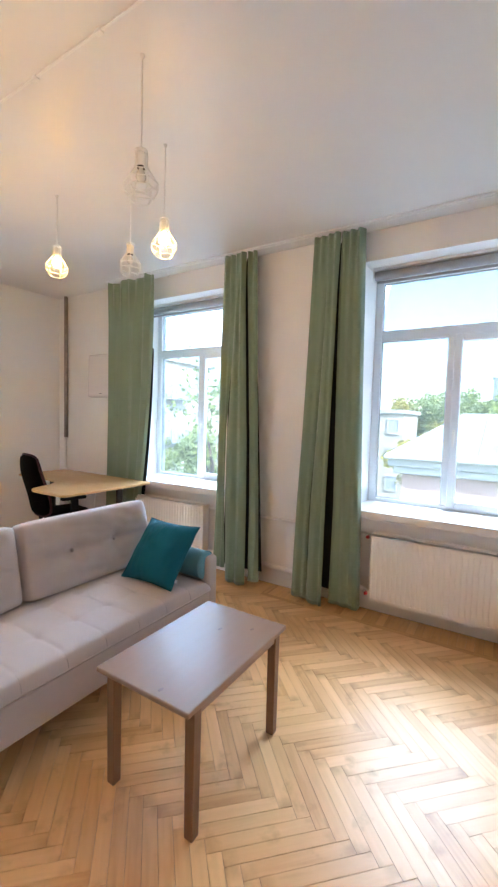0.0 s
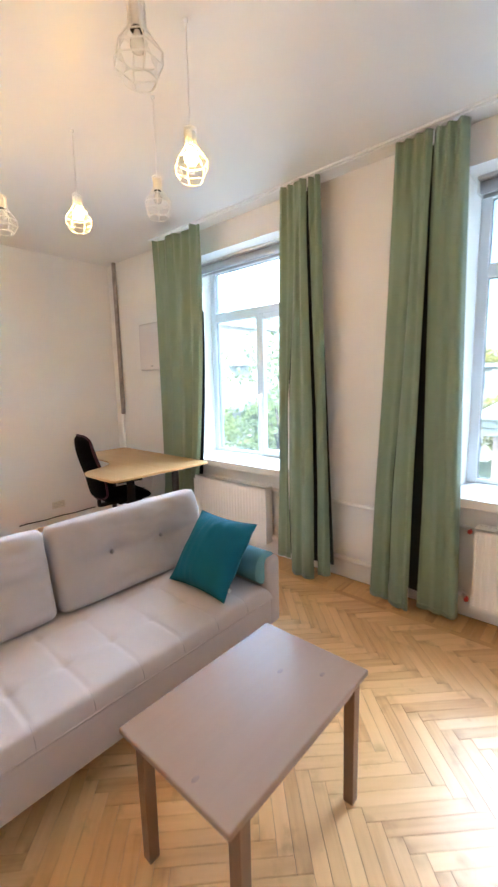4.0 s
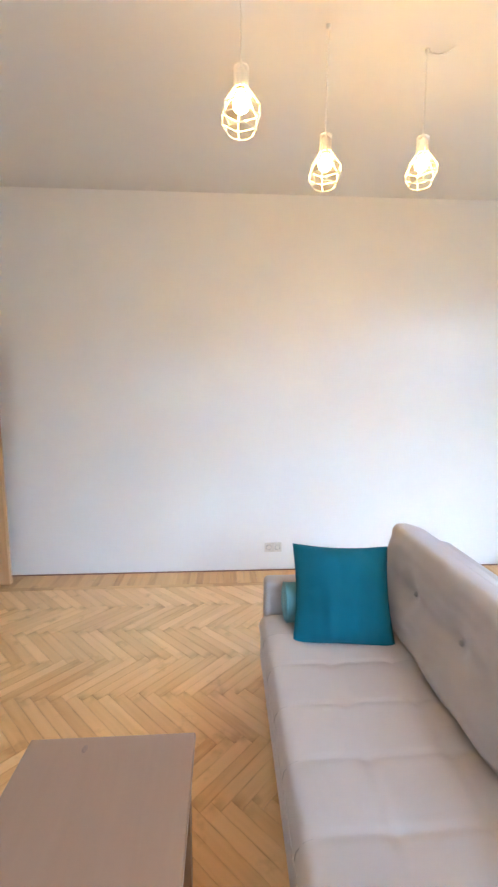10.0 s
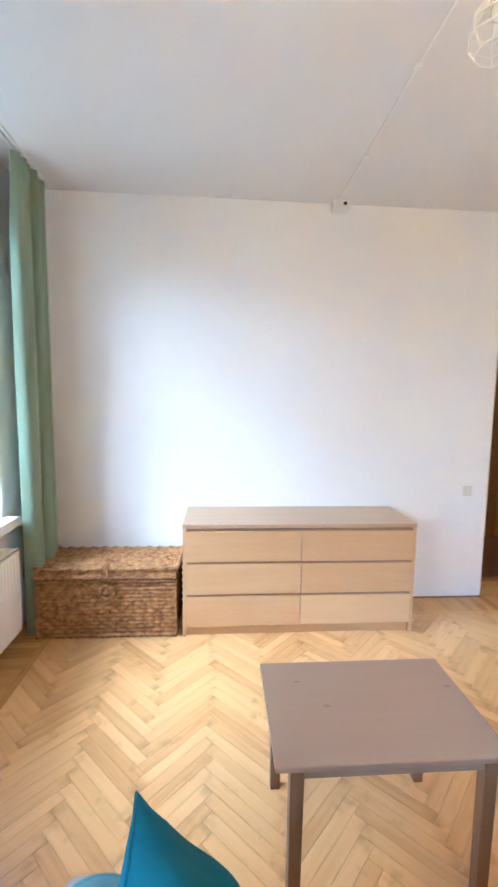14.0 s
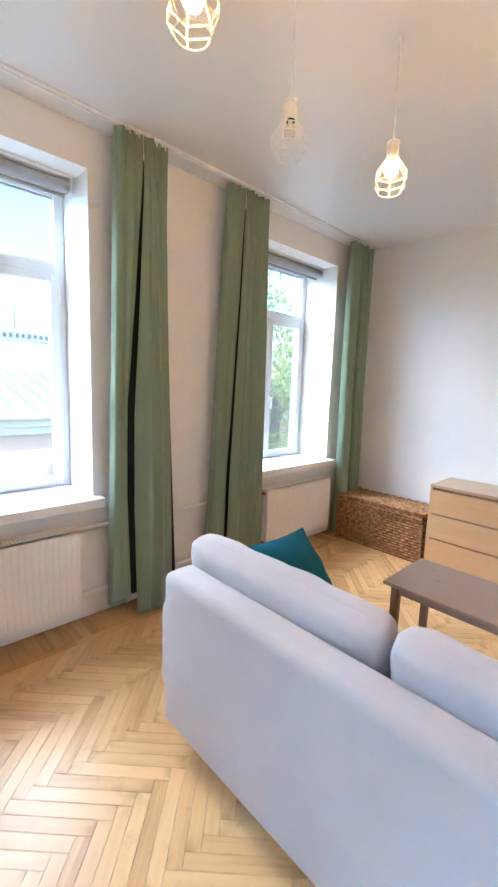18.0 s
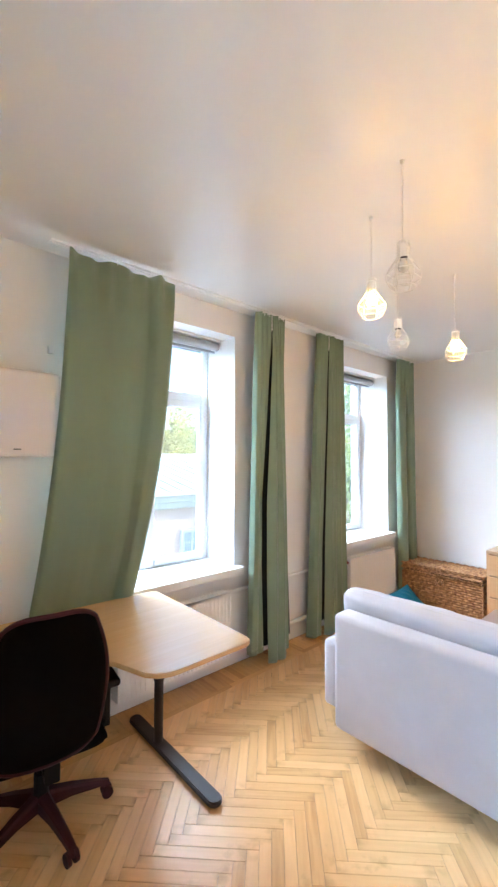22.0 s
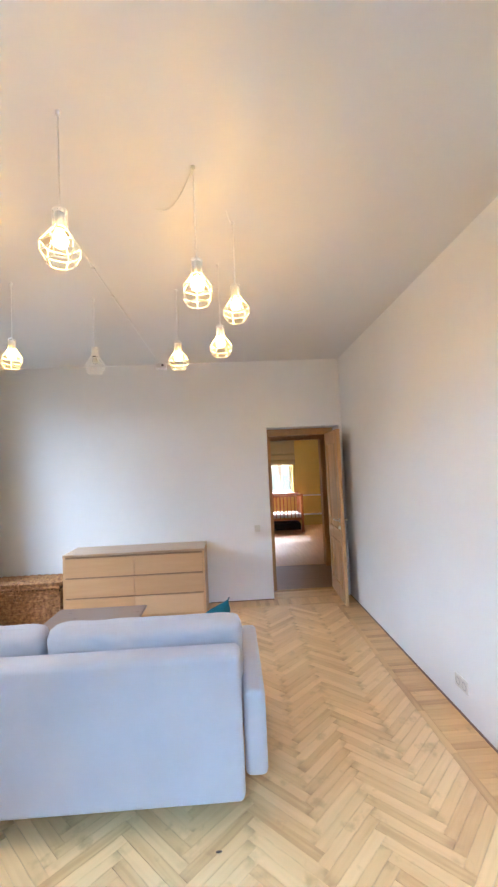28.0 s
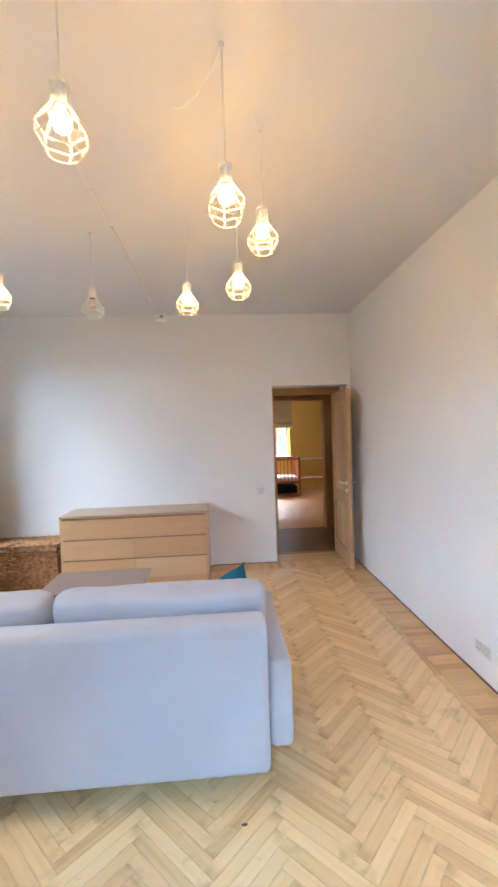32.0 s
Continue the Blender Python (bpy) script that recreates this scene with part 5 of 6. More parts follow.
for off in (-0.012, 0.012):
    sweep(bm, [Vector(q) for q in ((0.05, 0.46 + off, KH + 0.014), (0.0, 0.46 + off, KH + 0.016), (-0.030, 0.46 + 1.6 * off, KH + 0.004), (-0.038, 0.455 + 1.9 * off, KH - 0.05), (-0.034, 0.45 + 1.4 * off, KH - 0.11), (-0.026, 0.45 + 0.6 * off, KH - 0.145))], 0.008, 7)
sweep(bm, [(-0.030, 0.445 + 0.042 * math.cos(a), KH - 0.155 + 0.046 * math.sin(a)) for a in (math.pi * 2 * k / 20 for k in range(20))], 0.011, 7, True)
rod(bm, (-0.008, 0.445, KH - 0.155), (-0.045, 0.445, KH - 0.155), 0.020, seg=10)
part("rope_loop", bm, M_WICKER, tk, smooth=True)

# ---- desk ----
dk = thing("corner_desk", pose(0, 0, 0), "light veneer corner desk on black steel legs", "desk")
outline = [(-2.74, 3.655), (-4.34, 3.705), (-4.34, 3.085), (-3.78, 3.085), (-3.62, 3.07), (-3.47, 2.99), (-3.385, 2.86), (-3.33, 2.69), (-3.265, 2.615), (-2.755, 2.615)]


def rounded(poly, radii, n=6):
    out = []
    for i, p_ in enumerate(poly):
        r = radii.get(i, 0)
        P_, A_, B_ = Vector(p_), Vector(poly[i - 1]), Vector(poly[(i + 1) % len(poly)])
        if not r:
            out.append(P_)
            continue
        a_, b2 = P_ + (A_ - P_).normalized() * r, P_ + (B_ - P_).normalized() * r
        for k in range(n + 1):
            t = k / n
            out.append(a_ * (1 - t) ** 2 + P_ * 2 * t * (1 - t) + b2 * t * t)
    return out


def slab(poly, z0, z1, bevel=0.004):
    bm = bmesh.new()
    vs = [bm.verts.new((p_[0], p_[1], z0)) for p_ in poly]
    fc = bm.faces.new(vs)
    if fc.normal.z > 0:
        fc.normal_flip()
    r = bmesh.ops.extrude_face_region(bm, geom=[fc])
    for v in r["geom"]:
        if isinstance(v, bmesh.types.BMVert):
            v.co.z = z1
    bmesh.ops.recalc_face_normals(bm, faces=bm.faces)
    es = [e for e in bm.edges if abs(e.verts[0].co.z - e.verts[1].co.z) < 1e-6]
    bmesh.ops.bevel(bm, geom=es, offset=bevel, segments=2, affect="EDGES")
    return bm


part("tabletop", slab(rounded(outline, {0: 0.05, 1: 0.05, 2: 0.05, 8: 0.06, 9: 0.07}), 0.812, 0.834), M_DESK, dk)


def tleg(x, ya, yb, yc):
    lg = part("leg", rod(bmesh.new(), (x, yc, 0.03), (x, yc, 0.80), 0.028, seg=16), M_LEGB, dk, "black steel column")
    part("sleeve", rod(bmesh.new(), (x, yc, 0.40), (x, yc, 0.795), 0.034, seg=16), M_LEGB, lg)
    pts = []
    for k in range(9):
        a = math.pi * k / 8
        pts.append((x + 0.04 * math.cos(a), yb - 0.04 + 0.04 * math.sin(a)))
    for k in range(9):
        a = math.pi + math.pi * k / 8
        pts.append((x + 0.04 * math.cos(a), ya + 0.04 + 0.04 * math.sin(a)))
    part("foot", slab(pts, 0.006, 0.034, 0.006), M_LEGB, lg)
    for yy in (ya + 0.05, yb - 0.05):
        part("glide", rod(bmesh.new(), (x, yy, 0), (x, yy, 0.008), 0.018, seg=12), M_BLACK, lg)
    part("bracket", boxes((x - 0.035, x + 0.035, yc - 0.25, yc + 0.2, 0.792, 0.811), bevel=0.003), M_LEGB, lg)


tleg(-2.885, 2.735, 3.675, 3.34)
tleg(-4.11, 3.10, 3.72, 3.38)
part("crossbar", boxes((-4.11, -2.92, 3.42, 3.47, 0.768, 0.794), bevel=0.004), M_LEGB, dk)
lead = part("desk_lead", sweep(bmesh.new(), [(-3.75, 3.3, 0.80), (-3.78, 3.36, 0.55), (-3.9, 3.5, 0.42), (-4.02, 3.66, 0.36), (-4.08, 3.79, 0.34)], 0.0035, 6), M_BLACK)
tagged(lead, "thin black lead hanging under the desk", "cable")
lead = part("desk_lead", sweep(bmesh.new(), [(-3.45, 3.5, 0.78), (-3.5, 3.5, 0.5), (-3.56, 3.55, 0.28), (-3.62, 3.62, 0.16), (-3.6, 3.7, 0.04), (-3.4, 3.72, 0.008)], 0.005, 6), M_WHITEP)
tagged(lead, "white lead hanging behind the chair", "cable")

# ---- office chair ----
ch = thing("office_chair", pose(-3.575, 3.245, 0, 0, 0, -8), "black office chair on a five-spoke base with castors", "chair")
for k in range(5):
    a = radians(70 + 72 * k)
    c_, s2 = math.cos(a), math.sin(a)
    bm = bmesh.new()
    secs = [(0.035, 0.115, 0.030, 0.035), (0.14, 0.108, 0.024, 0.024), (0.26, 0.085, 0.019, 0.015), (0.32, 0.068, 0.016, 0.012)]
    rings = []
    for r, z, hwid, hh in secs:
        rings.append([bm.verts.new((r * c_ - t * hwid * s2, r * s2 + t * hwid * c_, z + w_ * hh)) for t, w_ in ((-1, -1), (1, -1), (1, 0.6), (0.6, 1), (-0.6, 1), (-1, 0.6))])
    for A_, B_ in zip(rings, rings[1:]):
        for q in range(6):
            bm.faces.new((A_[q], A_[(q + 1) % 6], B_[(q + 1) % 6], B_[q]))
    bm.faces.new(rings[0][::-1])
    bm.faces.new(rings[-1])
    sp = part("spoke", bm, M_DARKB, ch, smooth=False)
    bm = bmesh.new()
    for t in (-0.018, 0.018):
        rod(bm, (0.31 * c_ - (t - 0.008) * s2, 0.31 * s2 + (t - 0.008) * c_, 0.028), (0.31 * c_ - (t + 0.008) * s2, 0.31 * s2 + (t + 0.008) * c_, 0.028), 0.028, seg=16)
    box(bm, 0.31 * c_ - 0.012, 0.31 * c_ + 0.012, 0.31 * s2 - 0.012, 0.31 * s2 + 0.012, 0.028, 0.062, 0.004)
    part("castor", bm, M_DARKB, sp)
part("gas_lift", rod(rod(bmesh.new(), (0, 0, 0.08), (0, 0, 0.24), 0.032, seg=16), (0, 0, 0.24), (0, 0, 0.42), 0.018, seg=16), M_BLACK, ch)
part("mechanism", boxes((-0.09, 0.09, -0.14, 0.12, 0.385, 0.43), bevel=0.01), M_BLACK, ch)
seat_ = part("seat", pad(0.48, 0.46, 0.09, 6, 0.4, 24, 0.0), M_BLACKF, ch, smooth=True)
seat_.location = (0, -0.07, 0.475)
bm = bmesh.new()


def backrest(u, v, s_):
    a, b_ = 2 * u - 1, 2 * v - 1
    hw_ = 0.24 * (1 - 0.20 * max(0, b_ + 0.2) ** 2 - 0.12 * max(0, -b_) ** 3)
    rr_ = max(0.0, (1 - abs(a) ** 8) * (1 - abs(b_) ** 8)) ** 0.35
    zc = 0.33 * b_ * (1 - 0.15 * abs(a) ** 4)
    curve = 0.035 * a * a - 0.03 * math.sin(b_ * 2.0)
    return Vector((a * hw_, curve + s_ * 0.036 * rr_, zc))


for s_ in (1, -1):
    sheet(bm, lambda u, v: backrest(u, v, s_), 24, 28)
bmesh.ops.recalc_face_normals(bm, faces=bm.faces)
bk = part("backrest", bm, [M_BLACKF], ch, smooth=True)
bk.matrix_basis = pose(-0.03, -0.385, 0.80, 6, 0, 0)
per = [backrest(u, v, 0) for u, v in [(k / 20, 0.0) for k in range(20)] + [(1.0, k / 24) for k in range(24)] + [(1 - k / 20, 1.0) for k in range(20)] + [(0.0, 1 - k / 24) for k in range(24)]]
part("back_rim", sweep(bmesh.new(), per, 0.011, 8, True), M_DARKB, bk, "dark red-brown plastic rim", smooth=True)
part("back_stem", boxes((-0.03, 0.03, -0.325, -0.305, 0.40, 0.56), bevel=0.006), M_BLACK, ch)
part("stem_foot", boxes((-0.03, 0.03, -0.325, -0.10, 0.385, 0.415), bevel=0.006), M_BLACK, ch)
for sx in (-1, 1):
    arm = part("armrest", box(bmesh.new(), sx * 0.275 - 0.035, sx * 0.275 + 0.035, -0.23, 0.03, 0.655, 0.69, 0.014, 3), M_BLACK, ch, smooth=True)
    part("arm_post", boxes((sx * 0.275 - 0.014, sx * 0.275 + 0.014, -0.13, -0.05, 0.44, 0.66), (min(sx * 0.10, sx * 0.289), max(sx * 0.10, sx * 0.289), -0.13, -0.05, 0.425, 0.45), bevel=0.006), M_BLACK, arm)

# ---- floor lamp ----
fl = thing("floor_lamp", pose(-4.20, -0.42, 0), "mint green tripod reading lamp with a dome shade", "lamp")
hubp = Vector((-0.06, 0.0, 1.30))
for k, (fx, fy) in enumerate(((-0.20, 0.17), (0.20, -0.02), (-0.19, -0.24))):
    foot_ = Vector((fx, fy, 0.0))
    lg = part("leg", rod(bmesh.new(), hubp + Vector((fx, fy, 0)) * 0.04, foot_ + (hubp - foot_) * 0.10, 0.008, 0.007, 8), M_PALEM, fl)
    part("leg_tip", rod(bmesh.new(), foot_ + (hubp - foot_) * 0.10, foot_, 0.008, 0.007, 8), M_TLEG, lg, "dark wooden leg tip")
part("hub", rod(bmesh.new(), hubp - Vector((0, 0, 0.03)), hubp + Vector((0, 0, 0.03)), 0.018, seg=12), M_MINT, fl)
part("stem", rod(bmesh.new(), hubp, (-0.01, -0.01, 1.56), 0.006, seg=8), M_PALEM, fl)
part("counter_arm", rod(bmesh.new(), (0.0, 0.0, 1.60), (-0.12, 0.20, 1.34), 0.005, seg=8), M_TLEG, fl, "dark wooden arm end")
part("spreader", boxes((-0.10, -0.02, -0.06, 0.02, 1.155, 1.165), bevel=0.002), M_MINT, fl)
bm = bmesh.new()
lathe(bm, [(0.0, 0.085), (0.03, 0.083), (0.062, 0.066), (0.085, 0.03), (0.092, -0.01), (0.088, -0.01), (0.080, 0.028), (0.058, 0.060), (0.0, 0.078)], 28)
sh = part("shade", bm, M_MINT, fl, smooth=True)
sh.matrix_basis = pose(0.02, -0.03, 1.585, 38, 28, 0)
part("bulb", lathe(bmesh.new(), [(0.012, 0.06), (0.03, 0.02), (0.026, -0.01), (0.0, -0.022)], 14), M_WHITEP, sh)

# ---- loose leads on the floor ----
lead = part("floor_lead", sweep(bmesh.new(), [(-4.40, -0.62, 0.006), (-4.32, -0.68, 0.02), (-4.27, S + 0.02, 0.10), (-4.25, S + 0.014, 0.175)], 0.0055, 6), M_BLACK)
tagged(lead, "black lamp lead plugged into the socket", "cable")
lead = part("floor_lead", sweep(bmesh.new(), [(-4.38, -0.28, 0.006), (-4.36, -0.1, 0.006), (-4.30, 0.1, 0.006), (-4.33, 0.3, 0.006), (-4.40, 0.45, 0.006)], 0.005, 6), M_BLACK)
tagged(lead, "black lead lying under the curtain", "cable")
# thin black line low on the west wall
lead = part("wall_foot_line", sweep(bmesh.new(), [(W + 0.006, 2.50 + 0.1 * k, 0.078 + 0.004 * math.sin(1.7 * k)) for k in range(10)], 0.006, 6), M_BLACK)
tagged(lead, "thin black line along the foot of the wall", "cable")
clip_ = part("wall_clip", boxes((-3.435, -3.405, N - 0.03, N, 2.41, 2.46), bevel=0.004), M_WHITEP)
tagged(clip_, "small white plastic clip on the wall", "clip")

# ---- outside ----
G = -6.5
M_GROUND = mat("park_ground", (0.10, 0.13, 0.06), 0.95, var=0.3, scale=0.2)
M_ROOF = mat("pale_blue_sheet_roof", (0.52, 0.56, 0.55), 0.45, var=0.05, scale=0.6)
M_PINK = mat("pink_render", (0.62, 0.43, 0.37), 0.9, var=0.05, scale=0.8, bump=0.1, bump_scale=30)
M_CREAMW = mat("cream_render", (0.52, 0.48, 0.40), 0.9, var=0.05, scale=0.8)
M_WHITEW = mat("white_render", (0.62, 0.60, 0.57), 0.9, var=0.04, scale=0.8)
M_GREYB = mat("grey_concrete_block", (0.34, 0.39, 0.44), 0.9, var=0.05, scale=0.5)
# pane colour made pale to hold the sky's reflection
M_PANE = mat("sky_pale_window_pane", (0.36, 0.40, 0.42), 0.3, spec=0.4)
structure("ground", boxes((-900, 900, -900, 900, G - 0.5, G)), M_GROUND, "grassy ground between the buildings")


def wall_window(parent, m, w, h, bars=True):
    wd = part("window", boxes((-w / 2, w / 2, -0.10, 0.02, -h / 2, h / 2)), M_PANE, parent)
    wd.matrix_world = m
    f_ = frame_bars(bmesh.new(), -w / 2 - 0.06, w / 2 + 0.06, -h / 2 - 0.06, h / 2 + 0.06, -0.16, 0.01, 0.10, 0)
    if bars:
        box(f_, -0.03, 0.03, -0.13, -0.02, -h / 2, h / 2)
        box(f_, -w / 2, w / 2, -0.125, -0.02, h * 0.18, h * 0.18 + 0.06)
    part("frame", f_, M_WHITEW, wd)


# the low neighbour with a hipped sheet-metal roof
nb = thing("neighbour_house", pose(7.8, 22.0, G), "low pink house with a pale hipped metal roof", "house")
HX, HY, HE, HR = 10.2, 7.0, 6.9, 8.45
HIP = 1.7
part("wall", boxes((-HX, HX, -HY, HY, 0, HE)), M_PINK, nb)
part("cornice", boxes((-HX - 0.25, HX + 0.25, -HY - 0.25, HY + 0.25, HE - 0.55, HE - 0.30), (-HX - 0.4, HX + 0.4, -HY - 0.4, HY + 0.4, HE - 0.30, HE), bevel=0.04), M_WHITEW, nb)
bm = bmesh.new()
ex, ey, rz = HX + 0.45, HY + 0.55, HR
c4 = [bm.verts.new(p_) for p_ in ((-ex, -ey, HE), (ex, -ey, HE), (ex, ey, HE), (-ex, ey, HE))]
r2 = [bm.verts.new(p_) for p_ in ((-ex + HIP, 0, rz), (ex - HIP, 0, rz))]
bm.faces.new((c4[0], c4[1], r2[1], r2[0]))
bm.faces.new((c4[1], c4[2], r2[1]))
bm.faces.new((c4[2], c4[3], r2[0], r2[1]))
bm.faces.new((c4[3], c4[0], r2[0]))
bm.faces.new(c4[::-1])
roof = part("roof", bm, M_ROOF, nb)
sl = (rz - HE) / ey
for k in range(35):
    x = -ex + 0.3 + k * 0.6
    run = min(ey, (x + ex) * ey / HIP, (ex - x) * ey / HIP)
    sm = rod(bmesh.new(), (x, -ey, HE + 0.02), (x, -ey + run, HE + sl * run + 0.02), 0.03, seg=4)
    part("standing_seam", sm, M_ROOF, roof)
for sx in (-1, 1):
    part("hip_cap", rod(bmesh.new(), (sx * ex, -ey, HE + 0.03), (sx * (ex - HIP), 0, rz + 0.03), 0.07, seg=6), M_ROOF, roof)
part("ridge_cap", rod(bmesh.new(), (-ex + HIP, 0, rz + 0.03), (ex - HIP, 0, rz + 0.03), 0.08, seg=6), M_ROOF, roof)
part("gutter", rod(bmesh.new(), (-ex, -ey - 0.05, HE + 0.02), (ex, -ey - 0.05, HE + 0.02), 0.07, seg=8), M_WHITEW, nb)
for k in range(6):
    wall_window(nb, nb.matrix_world @ pose(-9.05 + k * 3.2, -HY, 4.65), 0.9, 1.5)
part("chimney", boxes((-3.82, -2.88, -3.4, -2.6, 7.3, 8.78), bevel=0.02), M_WHITEW, nb)
cap = part("chimney_cap", boxes((-3.92, -2.78, -3.5, -2.5, 9.02, 9.12), (-3.86, -2.84, -3.44, -2.56, 8.78, 8.83), bevel=0.015), M_ROOF, nb)
for k in range(8):
    part("cap_bar", boxes((-3.84 + k * 0.137, -3.80 + k * 0.137, -3.42, -2.58, 8.83, 9.02)), M_ROOF, cap)
part("vent_stack", rod(rod(bmesh.new(), (-1.55, -1.5, 7.9), (-1.55, -1.5, 8.75), 0.07, seg=10), (-1.55, -1.5, 8.75), (-1.55, -1.5, 8.85), 0.16, 0.10, seg=10), M_ROOF, nb)
part("hatch", boxes((-2.9, -2.3, -4.2, -3.7, 7.7, 8.0), bevel=0.02), M_ROOF, nb)


rp = thing("roof_building", pose(5.4, 36.0, G), "pale flat-roofed building with grey vent band and mast", "building")
part("wall", boxes((-2.6, 2.6, -2, 2, 0, 10.6)), M_WHITEW, rp)
part("parapet", boxes((-2.66, 2.66, -2.06, 2.06, 10.6, 11.34), bevel=0.03), M_GREYB, rp)
for k in range(13):
    part("vent", boxes((-2.5 + k * 0.39, -2.28 + k * 0.39, -2.09, -2.05, 10.8, 11.1)), M_IRON, rp)
part("mast", rod(bmesh.new(), (0.1, -1, 11.3), (0.1, -1, 13.4), 0.04, 0.025, 6), M_IRON, rp)


def block(name, m, wx, wy, h, storeys, cols, material, label, win=(1.1, 1.5), balconies=False, side=True):
    b_ = thing(name, m, label, "building", "far buildings")
    part("wall", boxes((-wx, wx, -wy, wy, 0, h)), material, b_)
    part("roof", boxes((-wx - 0.3, wx + 0.3, -wy - 0.3, wy + 0.3, h, h + 0.4), bevel=0.05), M_ROOF, b_)
    for s_ in range(storeys):
        z = (s_ + 0.55) * h / storeys
        for c in range(cols):
            x = -wx + (c + 0.5) * 2 * wx / cols
            wall_window(b_, m @ pose(x, -wy, z), win[0], win[1])
            if balconies and c % 3 == 1 and s_:
                bb = part("balcony", boxes((x - 0.9, x + 0.9, -wy - 0.9, -wy, z - win[1] / 2 - 0.25, z - win[1] / 2 - 0.1), (x - 0.9, x + 0.9, -wy - 0.9, -wy - 0.85, z - win[1] / 2 - 0.1, z - win[1] / 2 + 0.75)), M_GREYB, b_)
    return b_


block("apartment_building", pose(-45.8, 55.5, G, 0, 0, 40), 12, 5, 11.7, 4, 8, M_CREAMW, "pale four-storey apartment building among trees", (1.0, 1.2))
block("far_house", pose(-12.4, 49, G), 4, 4, 9.0, 3, 4, M_CREAMW, "pale cream house among trees")
tw = block("tower_block", pose(8.1, 150, G), 11, 8, 22, 7, 7, M_GREYB, "hazy grey high building in the distance", (1.8, 1.6))
part("stair_head", boxes((-9.5, -7.0, -6, 4, 22.4, 25.6), bevel=0.05), M_GREYB, tw)
block("far_house", pose(34, 75, G, 0, 0, -10), 8, 5, 11, 3, 6, M_WHITEW, "pale house beyond the roofs")
block("opposite_building", pose(-24, 4, G, 0, 0, 90), 22, 5, 11.8, 4, 15, M_WHITEW, "white plastered street front with rows of windows", (1.3, 2.0), True)

M_BARK = mat("tree_bark", (0.10, 0.07, 0.05), 0.9, var=0.2, scale=6, bump=0.4, bump_scale=20)
LEAVES = [cloth("tree_leaves", c, 0.45, weave=60, var=0.3, sheen=0.0, rough=0.6) for c in ((0.30, 0.37, 0.14), (0.34, 0.41, 0.14), (0.52, 0.46, 0.12), (0.27, 0.34, 0.15))]


def tree(x, y, h, crown, leaf, seed, n=4600, size=0.19):
    rnd = random.Random(seed)
    t = thing("tree", pose(x, y, G, 0, 0, rnd.uniform(0, 360)), "tall leafy deciduous tree outside" if leaf != 2 else "tall tree with yellowing leaves", "tree", "trees")
    bm = bmesh.new()
    th = h * 0.55
    rod(bm, (0, 0, 0), (0.1, 0.05, th), h * 0.022, h * 0.012, 10)
    tips = []
    for k in range(9):
        a, el = rnd.uniform(0, 6.28), rnd.uniform(0.5, 1.1)
        ln = crown * rnd.uniform(0.5, 0.85)
        p0 = Vector((0.05, 0.03, th * rnd.uniform(0.6, 1.0)))
        p1 = p0 + Vector((math.cos(a) * math.cos(el), math.sin(a) * math.cos(el), math.sin(el))) * ln
        rod(bm, p0, p1, h * 0.009, h * 0.003, 6)
        tips.append(p1)
    part("trunk", bm, M_BARK, t)
    verts, faces = [], []
    cz = h - crown * 0.75
    clumps = [Vector((rnd.gauss(0, 0.5), rnd.gauss(0, 0.5), rnd.gauss(0, 0.45))) * crown for _ in range(16)]
    clumps = [Vector((0, 0, cz)) + c * min(1.0, crown / max(c.length, 1e-3)) for c in clumps] + tips
    for k in range(n):
        c = rnd.choice(clumps)
        d = Vector((rnd.gauss(0, 1), rnd.gauss(0, 1), rnd.gauss(0, 1)))
        p_ = c + d.normalized() * crown * 0.34 * rnd.random() ** 0.35
        s_ = size * rnd.uniform(0.6, 1.5)
        u_ = Vector((rnd.gauss(0, 1), rnd.gauss(0, 1), rnd.gauss(0, 1))).normalized()
        w_ = u_.cross(Vector((rnd.gauss(0, 1), rnd.gauss(0, 1), rnd.gauss(0, 1)))).normalized()
        i = len(verts)
        verts += [p_ - u_ * s_, p_ + w_ * s_ * 0.55, p_ + u_ * s_, p_ - w_ * s_ * 0.55]
        faces.append((i, i + 1, i + 2, i + 3))
    me = bpy.data.meshes.new("crown")
    me.from_pydata(verts, [], faces)
    me.materials.append(LEAVES[leaf])
    o = new("crown", me)
    o.parent = t
    o["kind"] = "stuff"


